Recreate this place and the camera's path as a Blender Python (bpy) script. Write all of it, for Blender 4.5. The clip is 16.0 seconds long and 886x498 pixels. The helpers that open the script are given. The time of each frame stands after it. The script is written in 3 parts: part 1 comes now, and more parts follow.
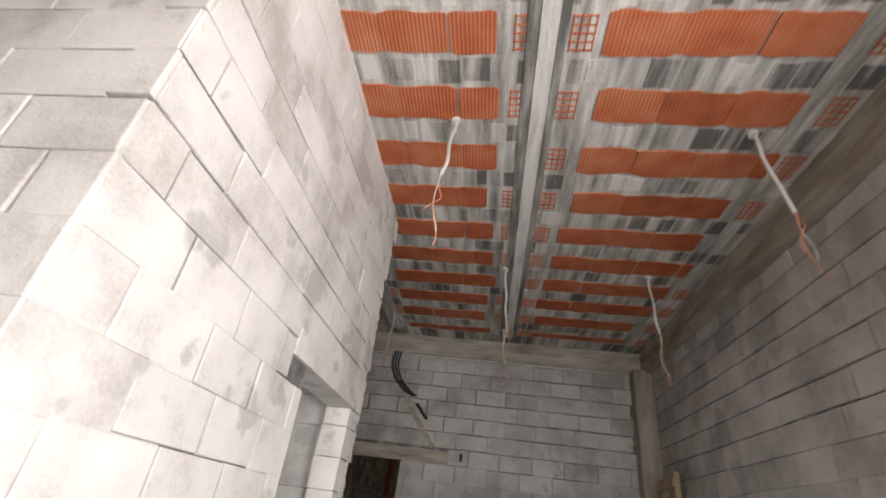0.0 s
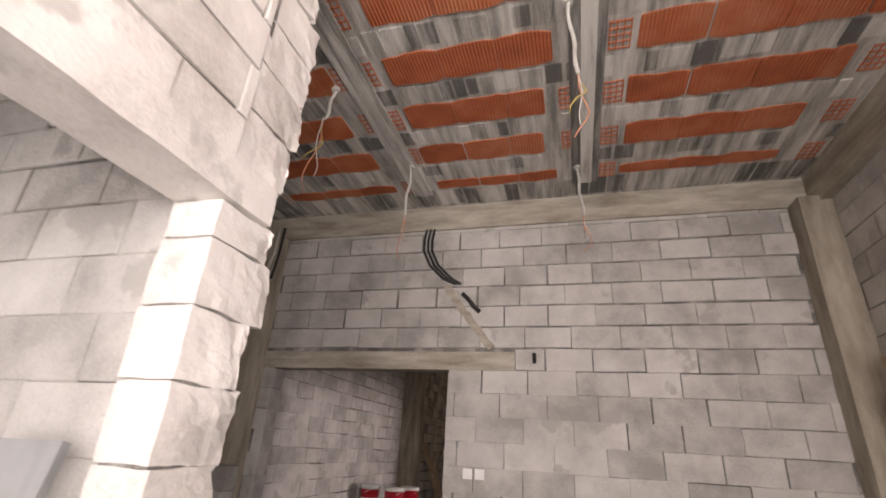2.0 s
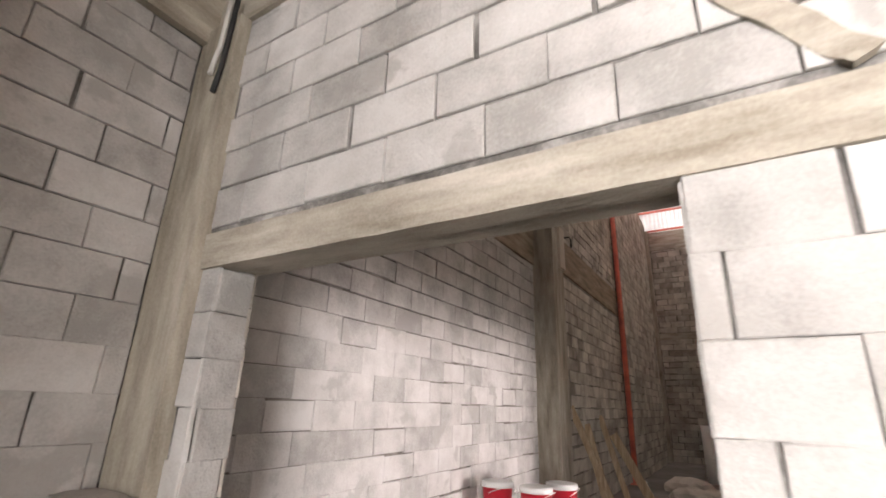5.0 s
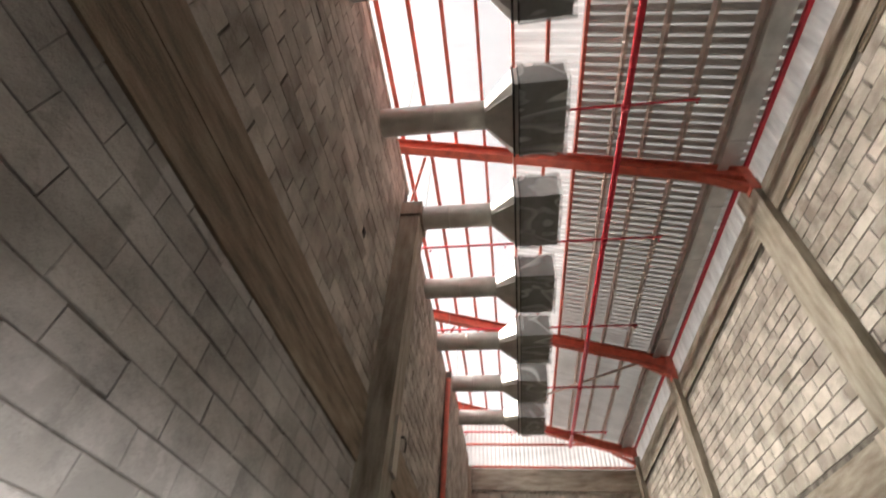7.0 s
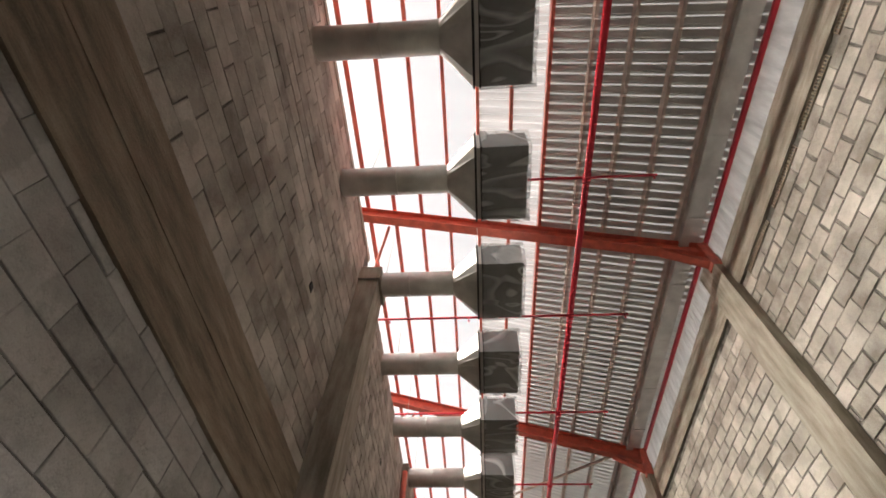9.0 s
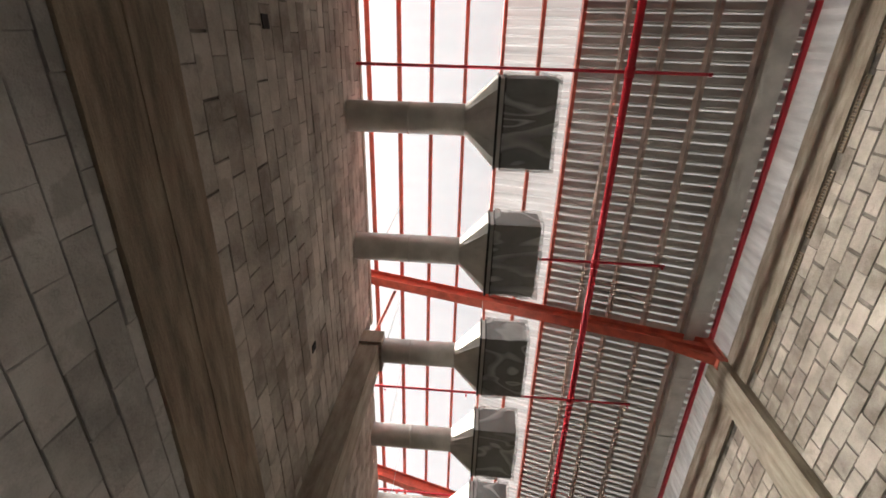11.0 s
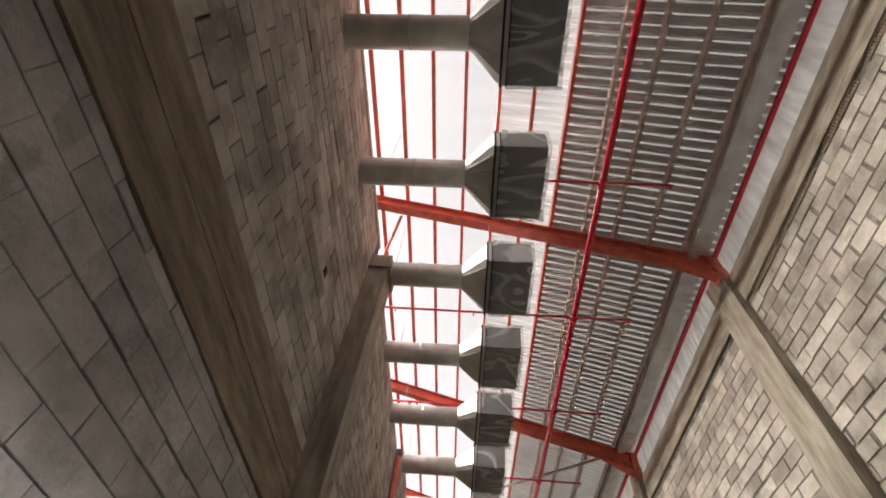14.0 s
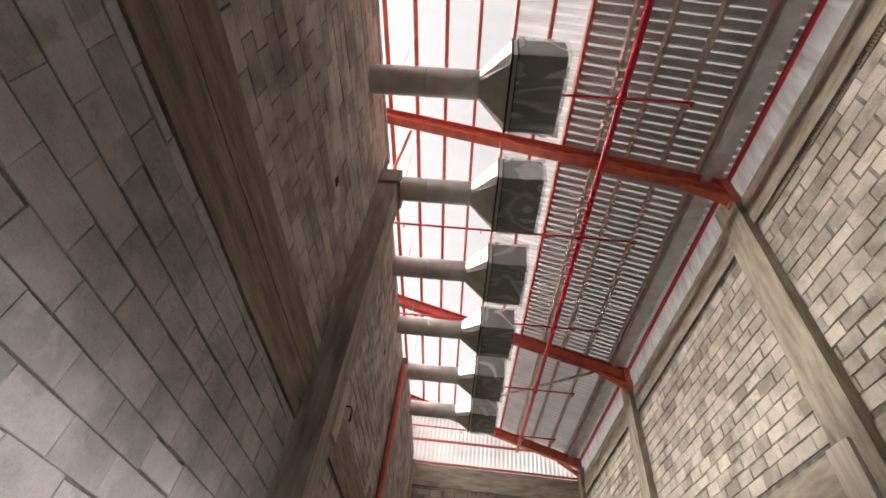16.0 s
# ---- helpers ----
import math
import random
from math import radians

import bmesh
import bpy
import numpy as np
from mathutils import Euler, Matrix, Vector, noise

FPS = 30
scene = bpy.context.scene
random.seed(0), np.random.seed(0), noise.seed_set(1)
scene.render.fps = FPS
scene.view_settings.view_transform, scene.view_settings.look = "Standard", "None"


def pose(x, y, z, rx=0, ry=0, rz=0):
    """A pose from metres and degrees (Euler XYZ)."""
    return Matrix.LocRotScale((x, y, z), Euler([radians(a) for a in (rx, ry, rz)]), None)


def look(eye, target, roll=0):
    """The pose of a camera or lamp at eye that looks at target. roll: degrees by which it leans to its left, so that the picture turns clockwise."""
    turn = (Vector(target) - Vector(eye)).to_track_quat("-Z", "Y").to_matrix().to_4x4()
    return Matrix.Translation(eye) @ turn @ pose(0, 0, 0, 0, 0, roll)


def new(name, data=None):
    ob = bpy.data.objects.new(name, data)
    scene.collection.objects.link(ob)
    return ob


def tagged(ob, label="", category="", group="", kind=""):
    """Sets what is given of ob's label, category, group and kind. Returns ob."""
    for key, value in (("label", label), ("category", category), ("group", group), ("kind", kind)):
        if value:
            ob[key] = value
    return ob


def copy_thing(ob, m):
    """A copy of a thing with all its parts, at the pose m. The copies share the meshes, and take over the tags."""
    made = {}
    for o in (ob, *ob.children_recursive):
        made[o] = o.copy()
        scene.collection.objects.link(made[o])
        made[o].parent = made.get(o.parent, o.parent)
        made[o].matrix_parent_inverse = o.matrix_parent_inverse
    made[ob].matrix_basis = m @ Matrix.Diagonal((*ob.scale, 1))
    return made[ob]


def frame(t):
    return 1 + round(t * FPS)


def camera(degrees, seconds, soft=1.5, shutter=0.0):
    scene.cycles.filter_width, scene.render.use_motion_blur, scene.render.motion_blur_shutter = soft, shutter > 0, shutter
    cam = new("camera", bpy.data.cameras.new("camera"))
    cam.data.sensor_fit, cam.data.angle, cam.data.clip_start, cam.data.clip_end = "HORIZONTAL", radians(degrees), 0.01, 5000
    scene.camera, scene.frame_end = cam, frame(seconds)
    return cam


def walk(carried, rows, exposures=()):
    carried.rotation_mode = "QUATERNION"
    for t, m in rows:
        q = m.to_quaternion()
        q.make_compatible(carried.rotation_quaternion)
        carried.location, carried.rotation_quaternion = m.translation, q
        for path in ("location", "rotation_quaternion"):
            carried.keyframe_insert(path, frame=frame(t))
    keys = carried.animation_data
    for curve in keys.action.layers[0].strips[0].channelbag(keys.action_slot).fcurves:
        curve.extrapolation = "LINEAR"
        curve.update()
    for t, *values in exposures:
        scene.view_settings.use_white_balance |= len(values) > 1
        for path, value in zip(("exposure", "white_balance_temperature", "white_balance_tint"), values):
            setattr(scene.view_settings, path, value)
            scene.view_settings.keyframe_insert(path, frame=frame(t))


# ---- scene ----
cam = camera(87.1, 16.0, soft=1.7, shutter=0.25)

PATH = [
    (0, (2.899, -6.434, 1.463), (2.652, -4.726, 2.472), 7.8),
    (0.5, (2.993, -5.862, 1.478), (2.5, -4.165, 2.414), 5.8),
    (1, (2.924, -5.279, 1.461), (2.427, -3.576, 2.385), 4.2),
    (1.5, (2.922, -4.71, 1.462), (2.511, -2.971, 2.361), 3.3),
    (2, (2.892, -4.137, 1.441), (2.373, -2.374, 2.23), 3.5),
    (2.5, (2.859, -3.575, 1.416), (2.275, -1.797, 2.122), 1.9),
    (3, (2.81, -3.092, 1.455), (1.95, -1.394, 2.069), 2.1),
    (3.2, (2.753, -2.909, 1.446), (1.804, -1.263, 2.07), 4.7),
    (5.3, (1.651, -0.89, 1.572), (0.659, 0.728, 2.203), 1.4),
    (5.5, (1.521, -0.74, 1.563), (0.615, 0.904, 2.252), 2.4),
    (6, (1.319, -0.462, 1.509), (0.753, 1.254, 2.368), 1.7),
    (6.5, (1.256, 0.1, 1.58), (0.805, 1.686, 2.711), 2.0),
    (7, (1.114, 0.345, 1.662), (0.869, 1.724, 3.09), 4.5),
    (7.5, (1.108, 0.628, 1.74), (1.053, 1.591, 3.492), 2.0),
    (8, (1.285, 0.726, 1.689), (1.143, 1.37, 3.578), 10.6),
    (8.5, (1.263, 0.849, 1.715), (1.155, 1.772, 3.486), 4.9),
    (8.7, (1.27, 0.9, 1.69), (1.16, 1.98, 3.36), 3.0),
    (10.8, (1.169, 0.801, 1.67), (1.032, 1.693, 3.455), 10.6),
    (11, (1.165, 0.803, 1.665), (1.042, 1.641, 3.477), 10.8),
    (11.5, (1.135, 0.805, 1.657), (0.963, 1.867, 3.343), 8.9),
    (12, (1.159, 0.825, 1.647), (0.978, 2.151, 3.133), 7.0),
    (12.5, (1.173, 0.871, 1.625), (1.001, 2.363, 2.947), 4.9),
    (13, (1.123, 0.856, 1.638), (0.983, 2.37, 2.938), 4.0),
    (13.5, (1.145, 0.837, 1.625), (1.001, 2.192, 3.089), 6.3),
    (14, (1.15, 0.798, 1.646), (1.021, 1.918, 3.297), 8.1),
    (14.5, (1.158, 0.773, 1.65), (1.032, 1.792, 3.366), 8.9),
    (15, (1.166, 0.825, 1.594), (1.075, 1.994, 3.214), 7.8),
    (15.5, (1.127, 0.836, 1.554), (1.019, 2.135, 3.07), 8.8),
    (16, (1.079, 0.89, 1.535), (0.953, 2.263, 2.983), 8.6),
]
EXPOSURES = [(0, 0.1, 6900, 15), (1, 0.35, 7000, 17), (1.5, 0.75, 7200, 20), (2.0, 1.2, 7400, 23), (2.5, 1.6, 7200, 19), (3.2, 2.05, 6400, 8), (5.3, 2.75, 7000, 18), (6.5, 2.65, 6800, 11), (8, 2.6, 6850, 10), (11, 2.45, 6800, 10), (16, 2.45, 6800, 10)]
walk(cam, [(t, look(eye, target, roll)) for t, eye, target, roll in PATH], EXPOSURES)

# ---- world and light ----
world = bpy.data.worlds.new("world")
scene.world = world
world.use_nodes = True
wn = world.node_tree.nodes
sky = wn.new("ShaderNodeTexSky")
sky.sky_type, sky.sun_disc = "NISHITA", False
sky.air_density, sky.dust_density, sky.ozone_density = 0.7, 8.0, 0.2
sky.sun_elevation, sky.sun_rotation = radians(28), radians(-87)
haze = wn.new("ShaderNodeHueSaturation")
haze.inputs["Saturation"].default_value = 0.25
world.node_tree.links.new(sky.outputs[0], haze.inputs["Color"])
world.node_tree.links.new(haze.outputs[0], wn["Background"].inputs[0])
wn["Background"].inputs[1].default_value = 0.09
sun = new("sun", bpy.data.lights.new("sun", "SUN"))
sun.data.energy, sun.data.angle, sun.data.color = 5.0, radians(30), (1.0, 0.95, 0.88)
sun.matrix_world = look((-30, 2, 16.5), (0, 0, 0))


def opening_light(eye, target, w, h, watts, colour=(0.93, 0.97, 1.0), spread=150):
    data = bpy.data.lights.new("opening_light", "AREA")
    data.shape, data.size, data.size_y, data.energy, data.color = "RECTANGLE", w, h, watts, colour
    data.spread = radians(spread)
    ob = new("opening_light", data)
    ob.matrix_world = look(eye, target)
    return ob


opening_light((4.99, -6.8, 1.6), (0.0, -5.7, 1.75), 2.2, 2.4, 140, (0.95, 0.98, 1.0), 160)
opening_light((3.4, -9.55, 1.6), (2.9, 0, 1.7), 2.4, 2.5, 42, (0.95, 0.98, 1.0), 90)
opening_light((-0.5, -4.5, 1.5), (2, -4.2, 1.5), 1.2, 1.4, 18)
opening_light((5.4, 3.25, 1.15), (0, 3.25, 1.2), 4.1, 2.2, 4.4, (1.0, 0.95, 0.98), 13)

# ---- materials ----


def nodes_of(name):
    m = bpy.data.materials.new(name)
    m.use_nodes = True
    t = m.node_tree
    return m, t, t.nodes["Principled BSDF"], t.nodes.new, t.links.new


def ramp(t, stops):
    r = t.nodes.new("ShaderNodeValToRGB")
    e = r.color_ramp.elements
    while len(e) < len(stops):
        e.new(0.5)
    for i, (p, c) in enumerate(stops):
        e[i].position, e[i].color = p, (*c, 1)
    return r


def concrete(name, dark, mid, light, piece=0.0, stretch=(1, 1, 1), rough=0.9, bump=0.25, grain=90, stain=1.6, smear=None):
    """Rough mineral surface: piece-to-piece tone, stains, streaks, sandy grain and pits."""
    m, t, b, n, link = nodes_of(name)
    tc = n("ShaderNodeTexCoord")
    geo = n("ShaderNodeNewGeometry")
    mp = n("ShaderNodeMapping")
    mp.inputs["Scale"].default_value = stretch
    link(geo.outputs["Position"], mp.inputs[0])
    big = n("ShaderNodeTexNoise")
    big.inputs["Scale"].default_value, big.inputs["Detail"].default_value, big.inputs["Roughness"].default_value = stain, 6, 0.6
    link(mp.outputs[0], big.inputs["Vector"])
    fine = n("ShaderNodeTexNoise")
    fine.inputs["Scale"].default_value, fine.inputs["Detail"].default_value = grain, 4
    link(geo.outputs["Position"], fine.inputs["Vector"])
    info = n("ShaderNodeObjectInfo")
    add = n("ShaderNodeMath")
    link(info.outputs["Random"], add.inputs[0])
    link(geo.outputs["Random Per Island"], add.inputs[1])
    fr = n("ShaderNodeMath")
    fr.operation = "FRACT"
    link(add.outputs[0], fr.inputs[0])
    cen = n("ShaderNodeMath")
    cen.operation = "MULTIPLY_ADD"
    cen.inputs[1].default_value, cen.inputs[2].default_value = piece, -piece / 2
    link(fr.outputs[0], cen.inputs[0])
    s1 = n("ShaderNodeMath")
    link(big.outputs["Fac"], s1.inputs[0])
    link(cen.outputs[0], s1.inputs[1])
    g = n("ShaderNodeMath")
    g.operation = "MULTIPLY_ADD"
    g.inputs[1].default_value, g.inputs[2].default_value = 0.22, -0.11
    link(fine.outputs["Fac"], g.inputs[0])
    s2 = n("ShaderNodeMath")
    link(s1.outputs[0], s2.inputs[0])
    link(g.outputs[0], s2.inputs[1])
    r = ramp(t, [(0.3, dark), (0.5, mid), (0.72, light)])
    link(s2.outputs[0], r.inputs[0])
    colour = r.outputs[0]
    if smear:
        sn = n("ShaderNodeTexNoise")
        sn.inputs["Scale"].default_value, sn.inputs["Detail"].default_value, sn.inputs["Roughness"].default_value = 3.1, 5, 0.55
        link(geo.outputs["Position"], sn.inputs["Vector"])
        sr = ramp(t, [(0.585, (0, 0, 0)), (0.63, (0.75, 0.75, 0.75))])
        link(sn.outputs["Fac"], sr.inputs[0])
        mx = n("ShaderNodeMix")
        mx.data_type = "RGBA"
        link(sr.outputs[0], mx.inputs[0])
        link(colour, mx.inputs[6])
        mx.inputs[7].default_value = (*smear, 1)
        colour = mx.outputs[2]
    link(colour, b.inputs["Base Color"])
    b.inputs["Roughness"].default_value = rough
    mid_n = n("ShaderNodeTexNoise")
    mid_n.inputs["Scale"].default_value, mid_n.inputs["Detail"].default_value = 22, 5
    link(mp.outputs[0], mid_n.inputs["Vector"])
    hs = n("ShaderNodeMath")
    hs.operation = "MULTIPLY_ADD"
    hs.inputs[1].default_value = 0.4
    link(fine.outputs["Fac"], hs.inputs[0])
    link(mid_n.outputs["Fac"], hs.inputs[2])
    bp = n("ShaderNodeBump")
    bp.inputs["Strength"].default_value, bp.inputs["Distance"].default_value = bump, 0.02
    link(hs.outputs[0], bp.inputs["Height"])
    link(bp.outputs[0], b.inputs["Normal"])
    return m


def painted(name, colour, rough=0.45, metal=0.0, wear=0.25, scale=6):
    m, t, b, n, link = nodes_of(name)
    geo = n("ShaderNodeNewGeometry")
    no = n("ShaderNodeTexNoise")
    no.inputs["Scale"].default_value, no.inputs["Detail"].default_value = scale, 7
    link(geo.outputs["Position"], no.inputs["Vector"])
    lo = tuple(c * (1 - wear) for c in colour)
    hi = tuple(min(1, c * (1 + wear)) for c in colour)
    r = ramp(t, [(0.3, lo), (0.7, hi)])
    link(no.outputs["Fac"], r.inputs[0])
    link(r.outputs[0], b.inputs["Base Color"])
    rr = n("ShaderNodeMath")
    rr.operation = "MULTIPLY_ADD"
    rr.inputs[1].default_value, rr.inputs[2].default_value = 0.3, rough - 0.15
    link(no.outputs["Fac"], rr.inputs[0])
    link(rr.outputs[0], b.inputs["Roughness"])
    b.inputs["Metallic"].default_value = metal
    bp = n("ShaderNodeBump")
    bp.inputs["Strength"].default_value, bp.inputs["Distance"].default_value = 0.08, 0.01
    link(no.outputs["Fac"], bp.inputs["Height"])
    link(bp.outputs[0], b.inputs["Normal"])
    return m


def terracotta(name):
    """Extruded clay with fine grooves and cement smears."""
    m, t, b, n, link = nodes_of(name)
    geo = n("ShaderNodeNewGeometry")
    wave = n("ShaderNodeTexWave")
    wave.bands_direction = "X"
    wave.inputs["Scale"].default_value, wave.inputs["Distortion"].default_value = 14, 0.6
    link(geo.outputs["Position"], wave.inputs["Vector"])
    no = n("ShaderNodeTexNoise")
    no.inputs["Scale"].default_value, no.inputs["Detail"].default_value = 5, 8
    link(geo.outputs["Position"], no.inputs["Vector"])
    ad = n("ShaderNodeMath")
    ad.operation = "MULTIPLY_ADD"
    ad.inputs[1].default_value = 0.3
    link(geo.outputs["Random Per Island"], ad.inputs[0])
    link(no.outputs["Fac"], ad.inputs[2])
    r = ramp(t, [(0.3, (0.30, 0.075, 0.03)), (0.6, (0.47, 0.12, 0.045)), (0.95, (0.56, 0.2, 0.1))])
    link(ad.outputs[0], r.inputs[0])
    link(r.outputs[0], b.inputs["Base Color"])
    b.inputs["Roughness"].default_value = 0.8
    bp = n("ShaderNodeBump")
    bp.inputs["Strength"].default_value, bp.inputs["Distance"].default_value = 0.6, 0.006
    link(wave.outputs["Fac"], bp.inputs["Height"])
    link(bp.outputs[0], b.inputs["Normal"])
    return m


def translucent(name, colour, through_share, clear):
    """Fibreglass daylight sheet: part clear, part scattering, part reflecting."""
    m, t, b, n, link = nodes_of(name)
    out = t.nodes["Material Output"]
    geo = n("ShaderNodeNewGeometry")
    mp = n("ShaderNodeMapping")
    mp.inputs["Scale"].default_value = (0.4, 5, 1)
    link(geo.outputs["Position"], mp.inputs[0])
    no = n("ShaderNodeTexNoise")
    no.inputs["Scale"].default_value, no.inputs["Detail"].default_value = 1.6, 6
    link(mp.outputs[0], no.inputs["Vector"])
    r = ramp(t, [(0.3, tuple(c * 0.7 for c in colour)), (0.65, colour)])
    link(no.outputs["Fac"], r.inputs[0])
    tr = n("ShaderNodeBsdfTranslucent")
    link(r.outputs[0], tr.inputs[0])
    link(r.outputs[0], b.inputs["Base Color"])
    b.inputs["Roughness"].default_value = 0.4
    mix = n("ShaderNodeMixShader")
    mix.inputs[0].default_value = through_share
    link(b.outputs[0], mix.inputs[1])
    link(tr.outputs[0], mix.inputs[2])
    tp = n("ShaderNodeBsdfTransparent")
    mix2 = n("ShaderNodeMixShader")
    mix2.inputs[0].default_value = clear
    link(mix.outputs[0], mix2.inputs[1])
    link(tp.outputs[0], mix2.inputs[2])
    link(mix2.outputs[0], out.inputs[0])
    return m


def plastic_film(name):
    """Clear crumpled film: mostly see-through, its crease highlights painted in as milky white bands."""
    m, t, b, n, link = nodes_of(name)
    out = t.nodes["Material Output"]
    tc = n("ShaderNodeTexCoord")
    info = n("ShaderNodeObjectInfo")
    off = n("ShaderNodeVectorMath")
    link(tc.outputs["Object"], off.inputs[0])
    link(info.outputs["Random"], off.inputs[1])
    mp = n("ShaderNodeMapping")
    mp.inputs["Scale"].default_value = (1.1, 2.6, 1.5)
    link(off.outputs[0], mp.inputs[0])
    no = n("ShaderNodeTexNoise")
    no.inputs["Scale"].default_value, no.inputs["Detail"].default_value, no.inputs["Distortion"].default_value = 0.55, 1.5, 1.2
    link(mp.outputs[0], no.inputs["Vector"])
    bp = n("ShaderNodeBump")
    bp.inputs["Strength"].default_value, bp.inputs["Distance"].default_value = 0.8, 0.05
    link(no.outputs["Fac"], bp.inputs["Height"])
    b.inputs["Base Color"].default_value = (0.75, 0.78, 0.78, 1)
    b.inputs["Roughness"].default_value = 0.25
    link(bp.outputs[0], b.inputs["Normal"])
    tp = n("ShaderNodeBsdfTransparent")
    r = ramp(t, [(0.36, (0.1, 0.1, 0.1)), (0.44, (0.6, 0.6, 0.6)), (0.48, (0.14, 0.14, 0.14)), (0.55, (0.2, 0.2, 0.2)), (0.58, (0.75, 0.75, 0.75)), (0.63, (0.12, 0.12, 0.12))])
    link(no.outputs["Fac"], r.inputs[0])
    mix = n("ShaderNodeMixShader")
    link(r.outputs[0], mix.inputs[0])
    link(tp.outputs[0], mix.inputs[1])
    link(b.outputs[0], mix.inputs[2])
    link(mix.outputs[0], out.inputs[0])
    return m


M_BLOCK = concrete("grey_block", (0.31, 0.3, 0.28), (0.46, 0.445, 0.42), (0.58, 0.565, 0.54), piece=0.22, stain=2.6, bump=0.55, smear=(0.36, 0.345, 0.32))
# Paler copy of the grey block; the partition's strong light is put into the colour.
M_LITBLOCK = concrete("lit_grey_block", (0.42, 0.39, 0.36), (0.63, 0.6, 0.57), (0.74, 0.71, 0.68), piece=0.16, stain=2.4, bump=0.28, smear=(0.4, 0.385, 0.36))
M_MORTAR = concrete("mortar", (0.04, 0.036, 0.03), (0.16, 0.145, 0.125), (0.32, 0.3, 0.27), stain=5.0)
M_MORTAR_ROOM = concrete("room_mortar", (0.05, 0.047, 0.043), (0.17, 0.162, 0.15), (0.42, 0.405, 0.38), stain=5.5)
M_HALLBLOCK = concrete("hall_block", (0.24, 0.215, 0.18), (0.42, 0.385, 0.335), (0.6, 0.56, 0.5), piece=0.27, stain=2.4, bump=0.4, smear=(0.37, 0.335, 0.285))
M_CAST = concrete("cast_concrete", (0.23, 0.2, 0.155), (0.38, 0.345, 0.285), (0.53, 0.495, 0.425), stretch=(0.8, 2, 4), stain=2.4, bump=0.3)
M_CASTY = concrete("cast_concrete_long", (0.2, 0.17, 0.13), (0.34, 0.3, 0.24), (0.5, 0.455, 0.38), stretch=(2, 0.7, 4), stain=2.4, bump=0.3)
M_CASTZ = concrete("cast_concrete_upright", (0.2, 0.175, 0.135), (0.34, 0.305, 0.245), (0.49, 0.45, 0.375), stretch=(4, 4, 0.8), stain=2.0, bump=0.3)
M_CASTBROWN = concrete("form_stained_concrete", (0.15, 0.12, 0.085), (0.27, 0.215, 0.155), (0.4, 0.335, 0.25), stretch=(2, 0.7, 5), stain=2.4, bump=0.35)
M_SLAB = concrete("slab_concrete", (0.13, 0.125, 0.115), (0.4, 0.385, 0.355), (0.72, 0.7, 0.66), stretch=(9, 0.9, 1), stain=1.5, bump=0.4, piece=0.42)
M_FLOOR = concrete("dusty_floor", (0.13, 0.122, 0.11), (0.2, 0.19, 0.175), (0.28, 0.268, 0.25), stain=0.8)
M_TERRA = terracotta("terracotta")
M_RED = painted("red_oxide_steel", (0.6, 0.13, 0.085), 0.5)
M_PIPE = painted("red_pipe_paint", (0.68, 0.025, 0.05), 0.35, wear=0.12)
M_PURLIN = painted("pale_purlin", (0.6, 0.5, 0.44), 0.5)
M_SHEET = painted("grey_roof_sheet", (0.6, 0.6, 0.585), 0.4, wear=0.2, scale=2)
M_GALV = painted("galvanised_duct", (0.62, 0.61, 0.58), 0.45, metal=0.45, wear=0.18, scale=4)
M_BLACK = painted("black_rubber", (0.02, 0.02, 0.02), 0.6)
M_DARKBOX = painted("dark_grey_grille", (0.19, 0.195, 0.195), 0.5, wear=0.2)
M_FILM = plastic_film("plastic_film")
M_LIGHTSHEET = translucent("daylight_sheet", (0.94, 0.94, 0.93), 0.3, 0.8)
M_CLAD = translucent("cladding_sheet", (0.9, 0.91, 0.92), 0.35, 0.12)
M_MILKY = translucent("milky_sheet", (0.8, 0.81, 0.82), 0.2, 0.06)
M_BRIGHTLINE = translucent("bright_line_sheet", (0.62, 0.62, 0.62), 0.16, 0.02)
M_WOOD = concrete("rough_wood", (0.25, 0.17, 0.1), (0.4, 0.3, 0.19), (0.55, 0.44, 0.31), stretch=(20, 20, 1), stain=1.5, rough=0.75)
M_BOARD = concrete("pale_board", (0.42, 0.38, 0.31), (0.56, 0.51, 0.43), (0.66, 0.61, 0.53), stretch=(9, 9, 1), stain=1.6, rough=0.75)
M_TUBE = painted("grey_conduit", (0.55, 0.54, 0.5), 0.5)
M_YELLOW = painted("yellow_wire", (0.6, 0.46, 0.12), 0.5)
M_ORANGE = painted("orange_wire", (0.6, 0.25, 0.14), 0.5)
M_WHITE = painted("white_plastic", (0.78, 0.78, 0.76), 0.4, wear=0.06)
M_BUCKET = painted("red_plastic", (0.5, 0.015, 0.03), 0.35, wear=0.1)
M_HOLE_SHADE = painted("painted_hole_shade", (0.015, 0.015, 0.015), 0.9)
M_SACK = concrete("paper_sack", (0.4, 0.37, 0.32), (0.55, 0.52, 0.46), (0.66, 0.63, 0.57))

# ---- mesh helpers ----


def mesh_of(name, bm, *mats):
    me = bpy.data.meshes.new(name)
    bm.normal_update()
    bm.to_mesh(me)
    bm.free()
    for m in mats:
        me.materials.append(m)
    return me


def part(name, bm, material, parent=None, label=""):
    mats = material if isinstance(material, tuple) else (material,)
    ob = new(name, mesh_of(name, bm, *mats))
    if parent:
        ob.parent = parent
    if label:
        ob["label"] = label
    return ob


def thing(name, at, label, category, group=""):
    ob = new(name)
    ob.location = at
    return tagged(ob, label, category, group)


